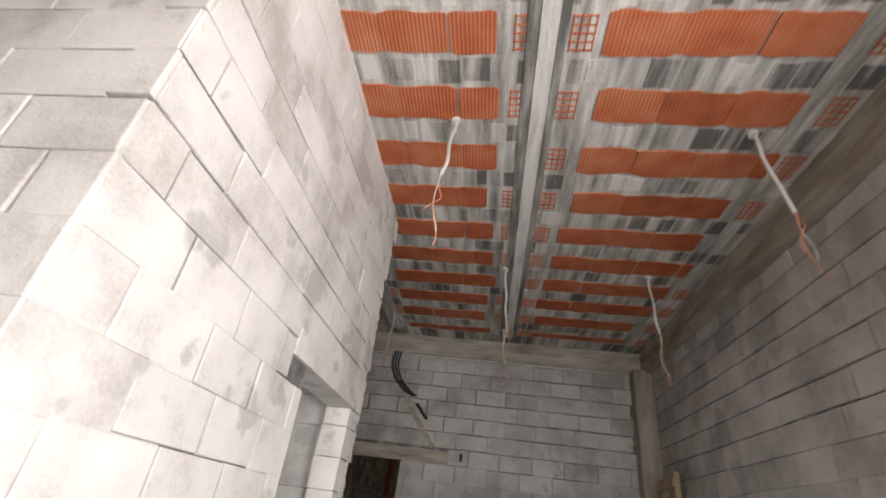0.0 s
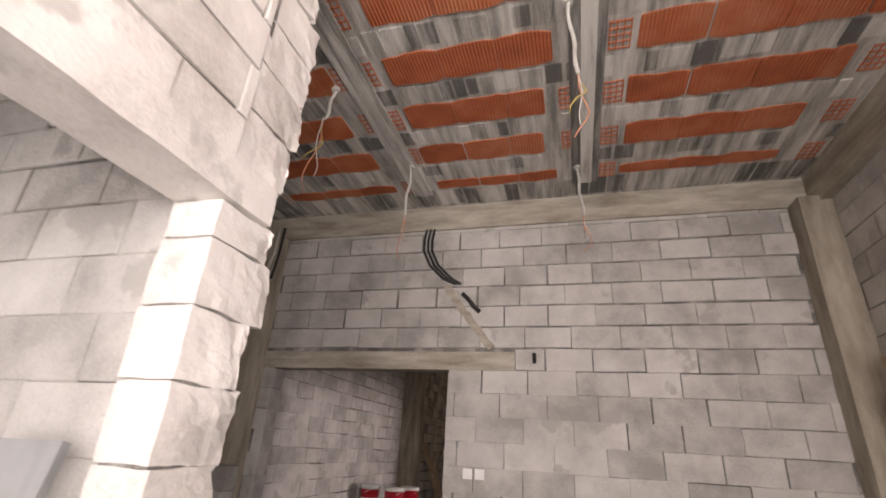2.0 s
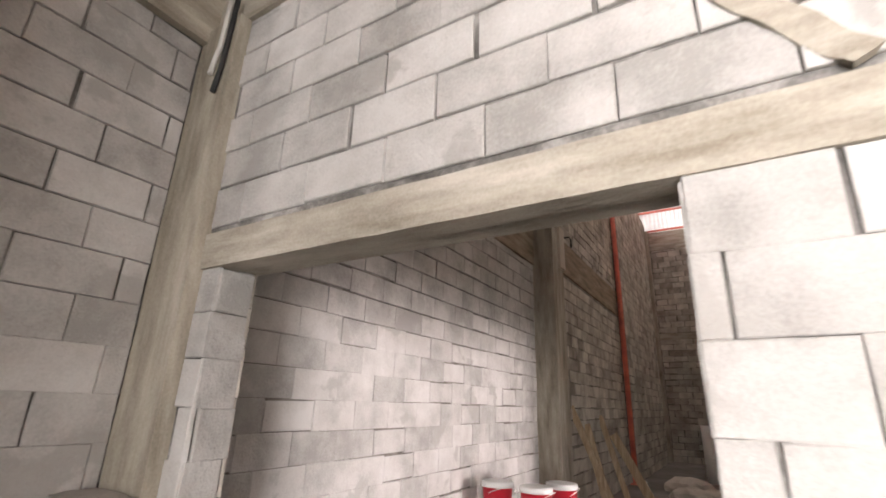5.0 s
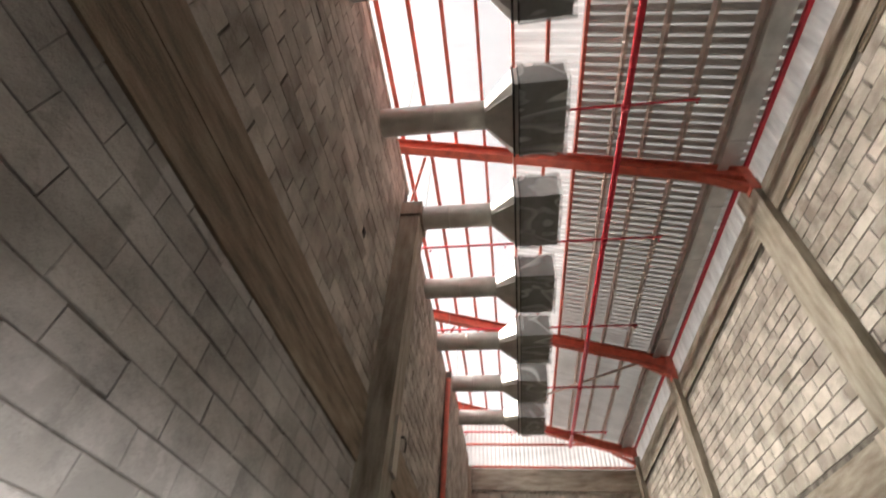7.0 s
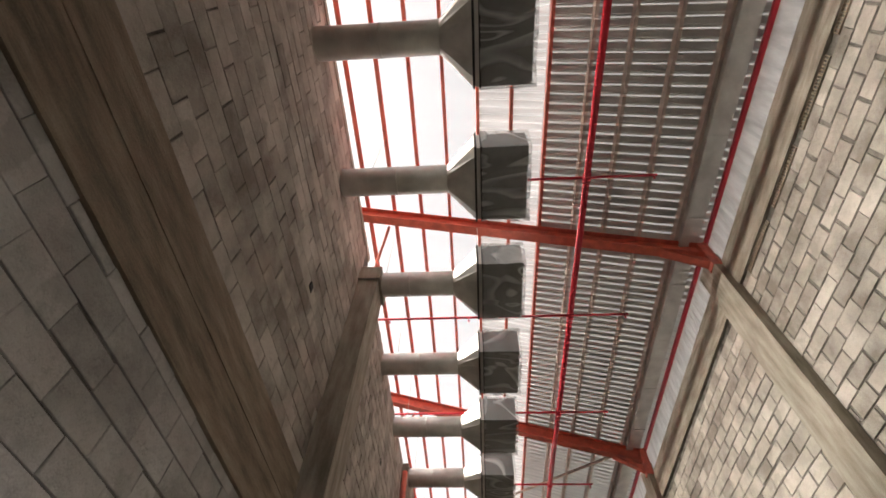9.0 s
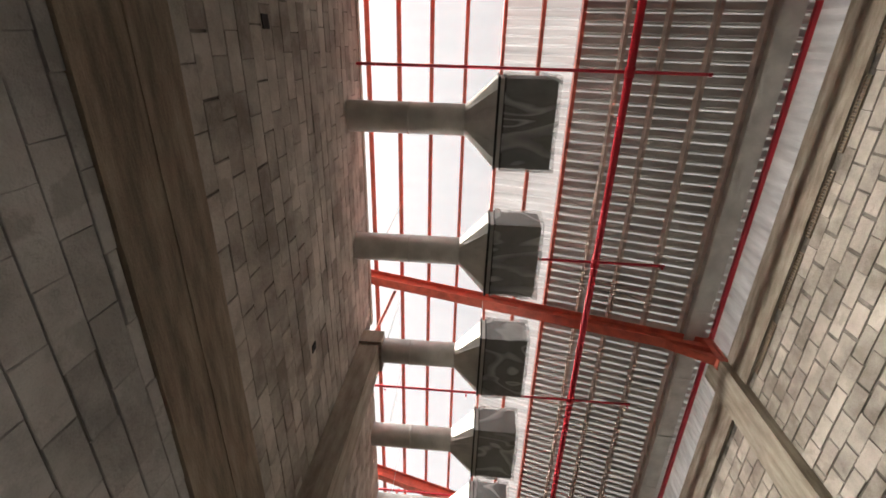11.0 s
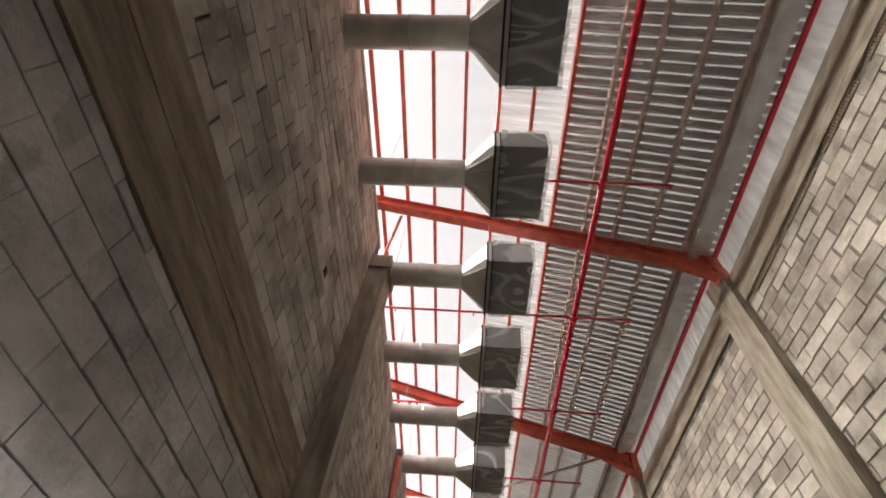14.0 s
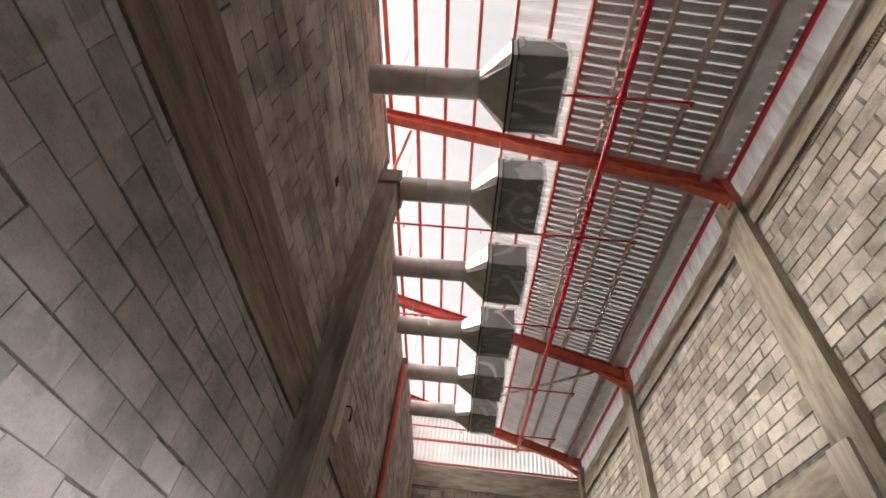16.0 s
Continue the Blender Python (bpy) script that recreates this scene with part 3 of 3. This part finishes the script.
for fy in (0.22, 5.38, 11.08, 16.5):
    fr = thing("roof_truss", (5.14, fy, 7.92), "red oxide painted steel roof frame on concrete pilasters", "roof frame", "roof frames")
    ang = math.atan(SLOPE)
    L = 8.6

    def along(bm):
        bmesh.ops.transform(bm, matrix=Matrix.Translation((0.02, 0, 0.3)) @ Matrix.Rotation(ang, 4, "Y"), verts=bm.verts)
        return bm

    part("top_flange", along(boxm((-L, -0.09, 0.17), (0.02, 0.09, 0.182))), M_RED, fr)
    part("bottom_flange", along(boxm((-L, -0.09, -0.1), (0.02, 0.09, -0.088))), M_RED, fr)
    part("web", along(boxm((-L, -0.006, -0.087), (0.02, 0.006, 0.169))), M_RED, fr)
    bm = bmesh.new()
    for yy in (-0.09, 0.09):
        add_box(bm, (-0.06, min(yy, yy * 0.9), -0.1), (0.08, max(yy, yy * 0.9), 0.52), 0.004)
    add_box(bm, (-0.06, -0.08, -0.1), (-0.05, 0.08, 0.5))
    add_box(bm, (0.03, -0.1, -0.1), (0.08, 0.1, 0.52))
    part("knee", bm, M_RED, fr)
    bm = bmesh.new()
    vs = [bm.verts.new(p) for p in ((-0.06, -0.07, -0.02), (-0.7, -0.07, 0.36), (-0.06, -0.07, 0.1), (-0.06, 0.07, -0.02), (-0.7, 0.07, 0.36), (-0.06, 0.07, 0.1))]
    for f in ((0, 1, 2), (5, 4, 3), (0, 3, 4, 1), (1, 4, 5, 2), (2, 5, 3, 0)):
        bm.faces.new([vs[i] for i in f])
    part("haunch", bm, M_RED, fr)
    if fy > 1:
        part("fly_brace", tube([(-5.45, 0.1, 1.72), (-5.95, 1.3, 1.9)], 0.03, 6), M_RED, fr)

br = part("diagonal_brace", tube([(1.9, 14.9, roof_z(1.9) - 0.04), (4.65, 11.35, roof_z(4.65) - 0.06)], 0.035, 6), M_PURLIN)
tagged(br, "pale red diagonal steel roof brace", "brace")

# clerestory, gutter and end cladding
bm = bmesh.new()
prev, i = None, 0
y = 0.2
while y < YE + 0.2:
    x = XR + 0.01 + (0.02 if i % 2 else 0)
    a, b = bm.verts.new((x, y, 7.88)), bm.verts.new((x, y, 8.6))
    if prev:
        bm.faces.new((prev[0], a, b, prev[1]))
    prev = (a, b)
    y, i = y + 0.07, i + 1
cl = part("cladding", bm, M_CLAD)
tagged(cl, "white translucent ribbed cladding above the wall", "cladding", kind="structure")
bm = bmesh.new()
prev, i = None, 0
x = -0.9
while x < XR + 0.2:
    y = YE + 0.1 + (0.02 if i % 2 else 0)
    a, b = bm.verts.new((x, y, 7.78)), bm.verts.new((x, y, roof_z(x) + 0.15))
    if prev:
        bm.faces.new((prev[0], prev[1], b, a))
    prev = (a, b)
    x, i = x + 0.07, i + 1
cl = part("cladding", bm, M_CLAD)
tagged(cl, "white translucent ribbed cladding on the gable end", "cladding", kind="structure")
for z in (7.84, 8.6):
    g = part("girt", boxm((-0.9, YE + 0.02, z), (XR, YE + 0.09, z + 0.06), 0.004), M_RED)
    tagged(g, "red steel girt on the gable end", "girt")
g = part("girt", boxm((XR - 0.06, 0.2, 8.4), (XR + 0.005, YE, 8.46), 0.004), M_PIPE)
tagged(g, "red steel girt under the eaves", "girt")
gt = thing("gutter", (4.82, 0, roof_z(4.82)), "grey galvanised eaves gutter under the roof edge", "gutter")
part("channel", boxm((0.0, 0.0, -0.09), (0.29, YE, -0.08)), M_GALV, gt)
part("lip", boxm((-0.006, 0.0, -0.08), (0.002, YE, 0.1)), M_GALV, gt)
part("outer_side", boxm((0.285, 0.0, -0.08), (0.293, YE, 0.06)), M_GALV, gt)
for k in range(11):
    part("bracket", boxm((-0.01, 0.7 + 1.37 * k, -0.1), (0.29, 0.73 + 1.37 * k, -0.0915)), M_GALV, gt)
# Walls added to block outside light; those round the neighbouring bay stay unseen.
for x0, x1, y0, y1, z0, z1, nm in ((-7, -6.9, -0.3, YE + 0.3, 0, 11.95, "wall_neighbour_west"), (-6.9, -0.95, -0.3, -0.1, 0, 11.0, "wall_neighbour_south"), (-6.9, -0.95, YE + 0.2, YE + 0.4, 0, 11.0, "wall_neighbour_north"), (-0.9, 5.45, -0.12, 0.0, HC + 0.26, 10.0, "wall_over_room")):
    w = part(nm, boxm((x0, y0, z0), (x1, y1, z1)), M_HALLBLOCK)
    tagged(w, "added plain block wall that keeps outside light off the hall", "wall", kind="structure")

# ---- ducts ----


def duct():
    d = thing("supply_duct", (0, 0, 8.02), "galvanised round duct ending in a film-wrapped grey diffuser box", "duct", "row of ducts")
    part("pipe", tube([(-2.6, 0, 0), (-1.2, 0, 0), (0.1, 0, 0), (0.78, 0, 0)], 0.205, 24), M_GALV, d)
    for x in (-1.3, 0.05):
        part("joint_ring", tube([(x - 0.015, 0, 0), (x + 0.015, 0, 0)], 0.212, 24), M_GALV, d)
    bm = bmesh.new()
    n = 24
    ra, rb = [], []
    for k in range(n):
        a = 2 * math.pi * k / n + math.pi / n
        c, s = math.cos(a), math.sin(a)
        m = max(abs(c), abs(s))
        ra.append(bm.verts.new((0.78, 0.205 * c, 0.205 * s)))
        rb.append(bm.verts.new((1.17, 0.56 * c / m, 0.27 * s / m)))
    for k in range(n):
        bm.faces.new((ra[k], ra[(k + 1) % n], rb[(k + 1) % n], rb[k]))
    part("cone", bm, M_GALV, d)
    part("flange", boxm((1.17, -0.575, -0.28), (1.2, 0.575, 0.28), 0.004), M_BLACK, d, "black rubber flange")
    part("collar", boxm((1.203, -0.55, -0.26), (1.25, 0.55, 0.26), 0.004), M_GALV, d)
    part("second_flange", boxm((1.25, -0.57, -0.275), (1.275, 0.57, 0.275), 0.004), M_BLACK, d, "black rubber flange")
    bx = part("diffuser_box", boxm((1.277, -0.555, -0.265), (1.9, 0.555, 0.265), 0.006), M_DARKBOX, d, "dark grey metal diffuser")
    fm = rough_box((1.265, -0.585, -0.29), (1.945, 0.585, 0.29), 0.22, 0.016, 3)
    part("wrap", fm, M_FILM, d, "clear crumpled plastic film")
    for y in (-0.3, 0.3):
        part("hanger", tube([(1.22, y, 0.25), (1.22, y, 1.3)], 0.005, 5), M_GALV, d)
    part("hanger", tube([(-0.4, 0, 0.2), (-0.4, 0, 1.75)], 0.005, 5), M_GALV, d)
    return d


first = duct()
first.location = (0.2, 1.82, 7.93)
for k in range(1, 7):
    copy_thing(first, pose(0.2, 1.82 + 1.9 * k, 7.93, 0, 0, 0))

# ---- sprinkler pipes ----
sp = thing("sprinkler_pipe", (3.11, 0.3, 8.4), "bright red sprinkler main with cross branches under the roof", "pipe")
part("main_pipe", tube([(0, -0.05, 0), (0, 16.0, 0)], 0.055, 12), M_PIPE, sp)
for k in range(6):
    y = 1.2 + 2.81 * k - 0.3
    b = part("branch", tube([(-5.2, y, 0.02), (1.07, y, 0.02)], 0.022, 8), M_PIPE, sp)
    part("coupling", tube([(0, y - 0.07, 0), (0, y + 0.07, 0)], 0.068, 12), M_PIPE, sp)
    for x in (-3.4, -1.9, 1.0):
        part("sprinkler_head", tube([(x, y, 0.02), (x, y, -0.05), (x, y, -0.08)], [0.012, 0.012, 0.022], 6), M_PIPE, sp)
    part("hanger", tube([(0, y + 0.6, 0.05), (-0.1, y + 0.6, 0.42)], 0.006, 5), M_GALV, sp)

rp = thing("steel_post", (-0.34, 10.78, 0), "red painted steel post against the tall wall", "post")
part("shaft", tube([(0, 0, 0), (0, 0, 7.75)], 0.06, 12), M_RED, rp)
part("base_plate", boxm((-0.1, -0.12, 0), (0.12, 0.12, 0.015), 0.003), M_RED, rp)

for at, lo, hi in (((-0.24, 5.6, 3.6), (-0.01, 0.0, 0), (0.04, 0.24, 0.66)), ((XR - 0.16, 5.52, 3.48), (-0.03, 0.0, 0), (0.02, 0.36, 0.64))):
    p = part("shutter_board", rough_box(lo, hi, 0.1, 0.006, at[1]), M_BOARD)
    p.location = at
    tagged(p, "pale wooden shuttering board fixed to the pilaster", "board")
hk = part("hook", tube([(-0.47, 6.6, 4.42), (-0.33, 6.6, 4.42), (-0.3, 6.6, 4.36), (-0.3, 6.6, 4.22)], 0.012, 6), M_BLACK)
tagged(hk, "bent black steel bar hook in the wall", "hook")

# ---- things in the room ----


def hanging(x, y, drop, wire, lean, mat, seed):
    r = random.Random(seed)
    h = thing("hanging_conduit", (x, y, HC), "grey flexible conduit with loose wires hanging from the ceiling", "conduit", "ceiling conduits")
    pts = [(lean * (i / 8) ** 1.5 + 0.008 * math.sin(i * 1.3 + seed), 0.006 * math.cos(i * 1.1 + seed), 0.01 - drop * i / 8) for i in range(9)]
    part("conduit", tube(pts, 0.0115, 8), M_TUBE, h)
    part("socket", tube([(0, 0, 0.01), (0, 0, -0.03)], 0.03, 10), M_TUBE, h)
    for j in range(3):
        e = Vector(pts[-1])
        w = [tuple(e + Vector((0, 0, 0.05)))]
        ph, curl = r.uniform(0, 6), r.uniform(0.02, 0.07)
        for i in range(1, 11):
            w.append((e.x + lean * 0.3 * i / 10 + curl * math.sin(ph + i * 0.55) * i / 10, e.y + curl * math.cos(ph + i * 0.5) * i / 10, e.z - wire * (0.6 + 0.4 * j / 2) * i / 10))
        part("wire", tube(w, 0.0035, 5), (mat, M_TUBE, M_ORANGE)[j], h)


for i, (x, y, drop, wire, lean, mat) in enumerate(((2.55, -4.23, 0.5, 0.5, -0.04, M_ORANGE), (4.4, -4.19, 0.62, 0.4, 0.1, M_ORANGE), (2.96, -2.22, 0.55, 0.42, 0.03, M_YELLOW), (4.34, -2.25, 0.6, 0.5, 0.04, M_YELLOW), (1.57, -0.8, 0.5, 0.4, -0.03, M_ORANGE), (3.0, -0.55, 0.5, 0.35, 0.03, M_ORANGE), (1.35, -1.85, 0.3, 0.55, -0.05, M_YELLOW), (0.1, -0.8, 0.55, 0.2, -0.05, M_TUBE))):
    hanging(x, y, drop, wire, lean, mat, i)

# chased conduits in the wall above the door
cc = thing("wall_conduits", (1.52, 0.0, 3.47), "black corrugated conduits in a chase patched with mortar", "conduit")
for k in range(3):
    o = 0.042 * (k - 1)
    part("black_conduit", tube([(o + 0.02, -0.016, 0.04), (o, -0.02, -0.08), (o + 0.005, -0.02, -0.2), (o + 0.08, -0.018, -0.36), (o + 0.22, -0.012, -0.5), (o * 0.6 + 0.33, -0.008, -0.56)], 0.0125, 8), M_BLACK, cc)
bm = rough_box((-0.035, -0.014, -0.4), (0.035, 0.012, 0.36), 0.025, 0.012, 4)
bmesh.ops.transform(bm, matrix=Matrix.Translation((0.42, 0, -0.86)) @ Matrix.Rotation(radians(-37), 4, "Y") , verts=bm.verts)
part("mortar_patch", bm, M_CAST, cc, "pale mortar patch")
part("black_conduit", tube([(0.38, -0.012, -0.66), (0.44, -0.022, -0.72), (0.5, -0.022, -0.8), (0.55, -0.01, -0.84)], 0.02, 8), M_BLACK, cc)

# Holes are flat near-black patches on the face, their inner shade put into the colour.
for yy, zz in ((4.05, 5.86), (0.75, 5.6), (8.6, 6.6)):
    wh = part("hole_patch", rough_box((-0.56 if yy < 5.5 else -0.46, yy - 0.05, zz - 0.05), (-0.542 if yy < 5.5 else -0.442, yy + 0.05, zz + 0.05), 0.03, 0.008, yy), M_HOLE_SHADE)
    tagged(wh, "small near-black patch painting the shade of a hole in the tall wall", "hole")
wh = part("hole_patch", rough_box((2.543, -0.016, 2.165), (2.577, 0.01, 2.25), 0.02, 0.006, 2), M_HOLE_SHADE)
tagged(wh, "small near-black patch painting the shade of a broken hole in the block wall", "hole")
for x in (2.0, 2.1):
    s = thing("socket_box", (x, -0.002, 1.27), "white plastic switch box set in the wall", "switch", "switch boxes")
    part("plate", boxm((-0.04, -0.014, -0.04), (0.04, 0.004, 0.04), 0.004), M_WHITE, s)
    part("rocker", boxm((-0.022, -0.019, -0.026), (0.022, -0.0145, 0.026), 0.003), M_WHITE, s)

lp = part("leaning_board", rough_box((-0.11, -0.012, 0), (0.11, 0.012, 1.42), 0.25, 0.003, 9), M_DARKBOX)
lp.matrix_basis = Matrix.Translation((1.6, -3.4, 0)) @ Matrix.Rotation(radians(-8), 4, "X")
tagged(lp, "dark grey board leaning on the daylit block wall", "board")

# low stub of blocks by the door
st = thing("block_stub", (-0.25, -0.12, 0), "rough low stub of grey blocks beside the door", "block stub")
for k in range(6):
    part("brick", rough_box((-0.18, -0.12, k * 0.2), (0.14 + 0.03 * (k % 2) - 0.02 * k * 0.4, 0.05, k * 0.2 + 0.194), 0.06, 0.008, k), M_BLOCK, st)

# wooden trestle by the dark corner
ld = thing("wooden_trestle", (4.8, -0.85, 0), "rough nailed timber trestle leaning beside the wall", "trestle")
for y in (-0.12, 0.2):
    part("post", rough_box((0.0, y, 0), (0.06, y + 0.075, 2.2 if y < 0 else 2.05), 0.2, 0.006, y), M_WOOD, ld)
for z in (0.5, 1.2, 1.78, 2.06):
    part("rail", rough_box((-0.03, -0.16, z), (-0.002, 0.32, z + 0.075), 0.15, 0.005, z), M_WOOD, ld)


def bucket():
    b = thing("paint_bucket", (0, 0, 0), "red plastic paint bucket with a white lid", "bucket", "stacked buckets")
    part("body", tube([(0, 0, 0), (0, 0, 0.02), (0, 0, 0.24)], [0.125, 0.13, 0.142], 24), M_BUCKET, b)
    part("lid", tube([(0, 0, 0.241), (0, 0, 0.262), (0, 0, 0.285), (0, 0, 0.29)], [0.152, 0.152, 0.149, 0.135], 24), M_WHITE, b, "white plastic lid")
    part("label_band", tube([(0, 0, 0.1), (0, 0, 0.125)], [0.1385, 0.1395], 24, False), M_WHITE, b, "white printed band")
    part("handle", tube([(0.145 * math.cos(a), 0.145 * math.sin(a) * 0.6 - 0.08, 0.2 - 0.05 * math.sin(a)) for a in (math.pi * i / 8 + math.pi for i in range(9))], 0.004, 5), M_WHITE, b)
    return b


b0 = bucket()
b0.location = (-0.26, 3.4, 0)
for x, y, n in ((-0.26, 3.4, 3), (0.15, 3.35, 3), (0.27, 3.72, 3)):
    for k in range(n):
        if (x, k) != (-0.26, 0):
            copy_thing(b0, pose(x, y, 0.291 * k, 0, 0, 40 * k + x * 90))

# leaning planks, sacks and rubble along the hall
rp2 = random.Random(11)
for x, y, z, dx, dy, w in ((-0.1, 7.2, 1.35, -0.35, 0.15, 0.14), (-0.02, 8.3, 1.5, -0.45, 0.1, 0.1), (0.25, 8.9, 1.25, -0.7, 0.1, 0.16), (0.1, 6.9, 1.7, -0.62, -0.25, 0.1)):
    bm = rough_box((-w / 2, -0.02, 0), (w / 2, 0.02, z), 0.3, 0.004, y)
    p = part("plank", bm, M_WOOD)
    p.matrix_basis = Matrix.Translation((x, y, 0.0)) @ Matrix.Rotation(math.atan2(dx, z) * 1.0, 4, "Y") @ Matrix.Rotation(-math.atan2(dy, z), 4, "X")
    tagged(p, "rough timber plank leaning on the tall wall", "plank", "leaning planks")
for x, y, s in ((0.9, 9.2, 0.3), (1.25, 9.5, 0.26), (0.75, 10.4, 0.36)):
    bm = bmesh.new()
    bmesh.ops.create_icosphere(bm, subdivisions=3, radius=1)
    for v in bm.verts:
        v.co = Vector((v.co.x * s * 1.3, v.co.y * s, max(-0.2, v.co.z * 0.62) * s + 0.2 * s)) + Vector(noise.noise_vector(v.co * 3 + Vector((x, y, 0)))) * 0.05
        v.co.z = max(0, v.co.z)
    p = part("cement_sack", bm, M_SACK)
    p.location = (x, y, 0)
    tagged(p, "slumped pale paper cement sack on the floor", "sack", "cement sacks")
rl = part("plastic_roll", tube([(0, 0, 0), (0, 0, 1.25)], 0.13, 20), M_WHITE)
rl.location = (1.1, 12.2, 0)
tagged(rl, "white roll standing on the floor", "roll")
for i in range(26):
    x, y = rp2.uniform(2.2, 4.4), rp2.uniform(8.5, 13.5)
    p = part("loose_block", rough_box((-0.2, -0.1, 0), (0.2, 0.1, 0.19), 0.08, 0.008, i), M_HALLBLOCK)
    p.matrix_basis = pose(x, y, 0, 0, 0, rp2.uniform(0, 180))
    tagged(p, "loose grey concrete block on the floor", "block", "loose blocks")

# hollow clay bricks packed under the hall's top beam
bm = bmesh.new()
add_box(bm, (-0.02, 0.0, 0.0), (0.0, 0.2, 0.012))
add_box(bm, (-0.02, 0.0, 0.078), (0.0, 0.2, 0.09))
for i in range(6):
    add_box(bm, (-0.02, 0.0377 * i, 0.0125), (-0.001, 0.0377 * i + 0.011, 0.0775))
clay = mesh_of("hollow_brick", bm, M_CASTBROWN)
for k in range(24):
    if k % 5 == 3:
        continue
    b = new("hollow_brick", clay)
    b.parent = he
    b.matrix_basis = pose(XR + 0.014, 0.25 + 0.208 * k, 7.205)

for dx, mat, z1, nm in ((0.0, M_BLACK, 3.02, "black"), (-0.06, M_TUBE, 3.15, "grey")):
    cd = part("corner_conduit", tube([(-0.16 + dx, -0.075, 3.62), (-0.17 + dx, -0.078, 3.3), (-0.19 + dx, -0.076, z1 + 0.12), (-0.21 + dx, -0.08, z1)], 0.014, 8), mat)
    tagged(cd, nm + " flexible conduit running down the corner column", "conduit", "corner conduits")

# ---- blocks of the walls ----
facing(wall_n, "x", 0.016, 0, -0.13, 4.72, 0.15, 3.5, [(DOOR[0], DOOR[1], 0, 2.1), (-0.3, 2.39, 2.08, 2.26)], M_BLOCK, (-1, 5, 0.5, 3.5))
facing(wall_n, "y", -0.013, 90, 0.003, 0.197, 0.15, 2.1, [], M_BLOCK, (0, 1, 0, 3))
facing(wall_n, "y", 1.803, -90, 0.003, 0.197, 0.15, 2.1, [], M_BLOCK, (0, 1, 0, 3))
facing(wall_w, "y", -0.466, 90, -2.95, -0.06, 0, 3.42, [], M_BLOCK, (-3, 0, 0.5, 3.5))
facing(wall_e, "y", 4.966, -90, -5.6, -0.2, 0, 3.46, [], M_BLOCK, (-5.0, 0, 1.0, 3.5))
facing(wall_p, "y", 1.946, 90, -5.646, -3.18, 0, HC, [(-4.12, -3.1, 0, 2.07), (-4.34, -2.9, 2.0, 2.2)], M_LITBLOCK, (-6, -2, 0.2, 4))
facing(wall_r, "x", -5.634, 0, -0.6, 1.958, 0, HC, [], M_LITBLOCK, (-0.6, 2, 0.5, 4))
facing(wall_b, "x", -3.084, 0, -0.46, 1.77, 0, HC, [], M_BLOCK, (-1, 2, 0.3, 4))
facing(hw1, "y", -0.566, 90, 0.2, 5.35, 0, 3.6, [], M_BLOCK, (0.2, 4.8, 0.8, 3.8), 160, gap=1.6, side=0.35)
facing(hw1, "y", -0.566, 90, 0.2, 5.35, 4.36, 8.53, [], M_HALLBLOCK, (0.2, 4.2, 4.3, 6.4), 140, gap=1.7, side=0.5)
facing(hw2, "y", -0.466, 90, 5.85, 11.0, 0, 8.15, [(5, 12, 3.76, 4.36)], M_HALLBLOCK, (5.8, 8.0, 3, 8.4), 120, 2.4)
facing(hw3, "y", -0.316, 90, 11.0, 16.3, 0, 8.1, [], M_HALLBLOCK, gap=2.4)
facing(he, "y", XR + 0.016, -90, 0.2, YE, 0, 7.2, [(0.75, 5.2, 0, 2.7), (15.2, 16.2, 1.3, 1.95), (5.3, 5.82, 0, 8), (11.02, 11.5, 0, 8), (16.3, 16.7, 0, 8), (5.1, YE, 3.42, 4.2)], M_HALLBLOCK, (1.5, 6.2, 3.4, 7.3), gap=2.4)
facing(hn, "x", YE + 0.016, 0, -0.2, XR - 0.14, 0, 7.1, [(-1, 6, 3.86, 4.08)], M_HALLBLOCK, (-1, 5, 6.0, 7.1), 60, 2.6)
facing(wall_n, "x", 0.184, 180, -0.56, XR, 0.0, 8.05, [(DOOR[0], DOOR[1], 0, 2.1), (-0.3, 2.39, 2.08, 2.26)], M_HALLBLOCK)
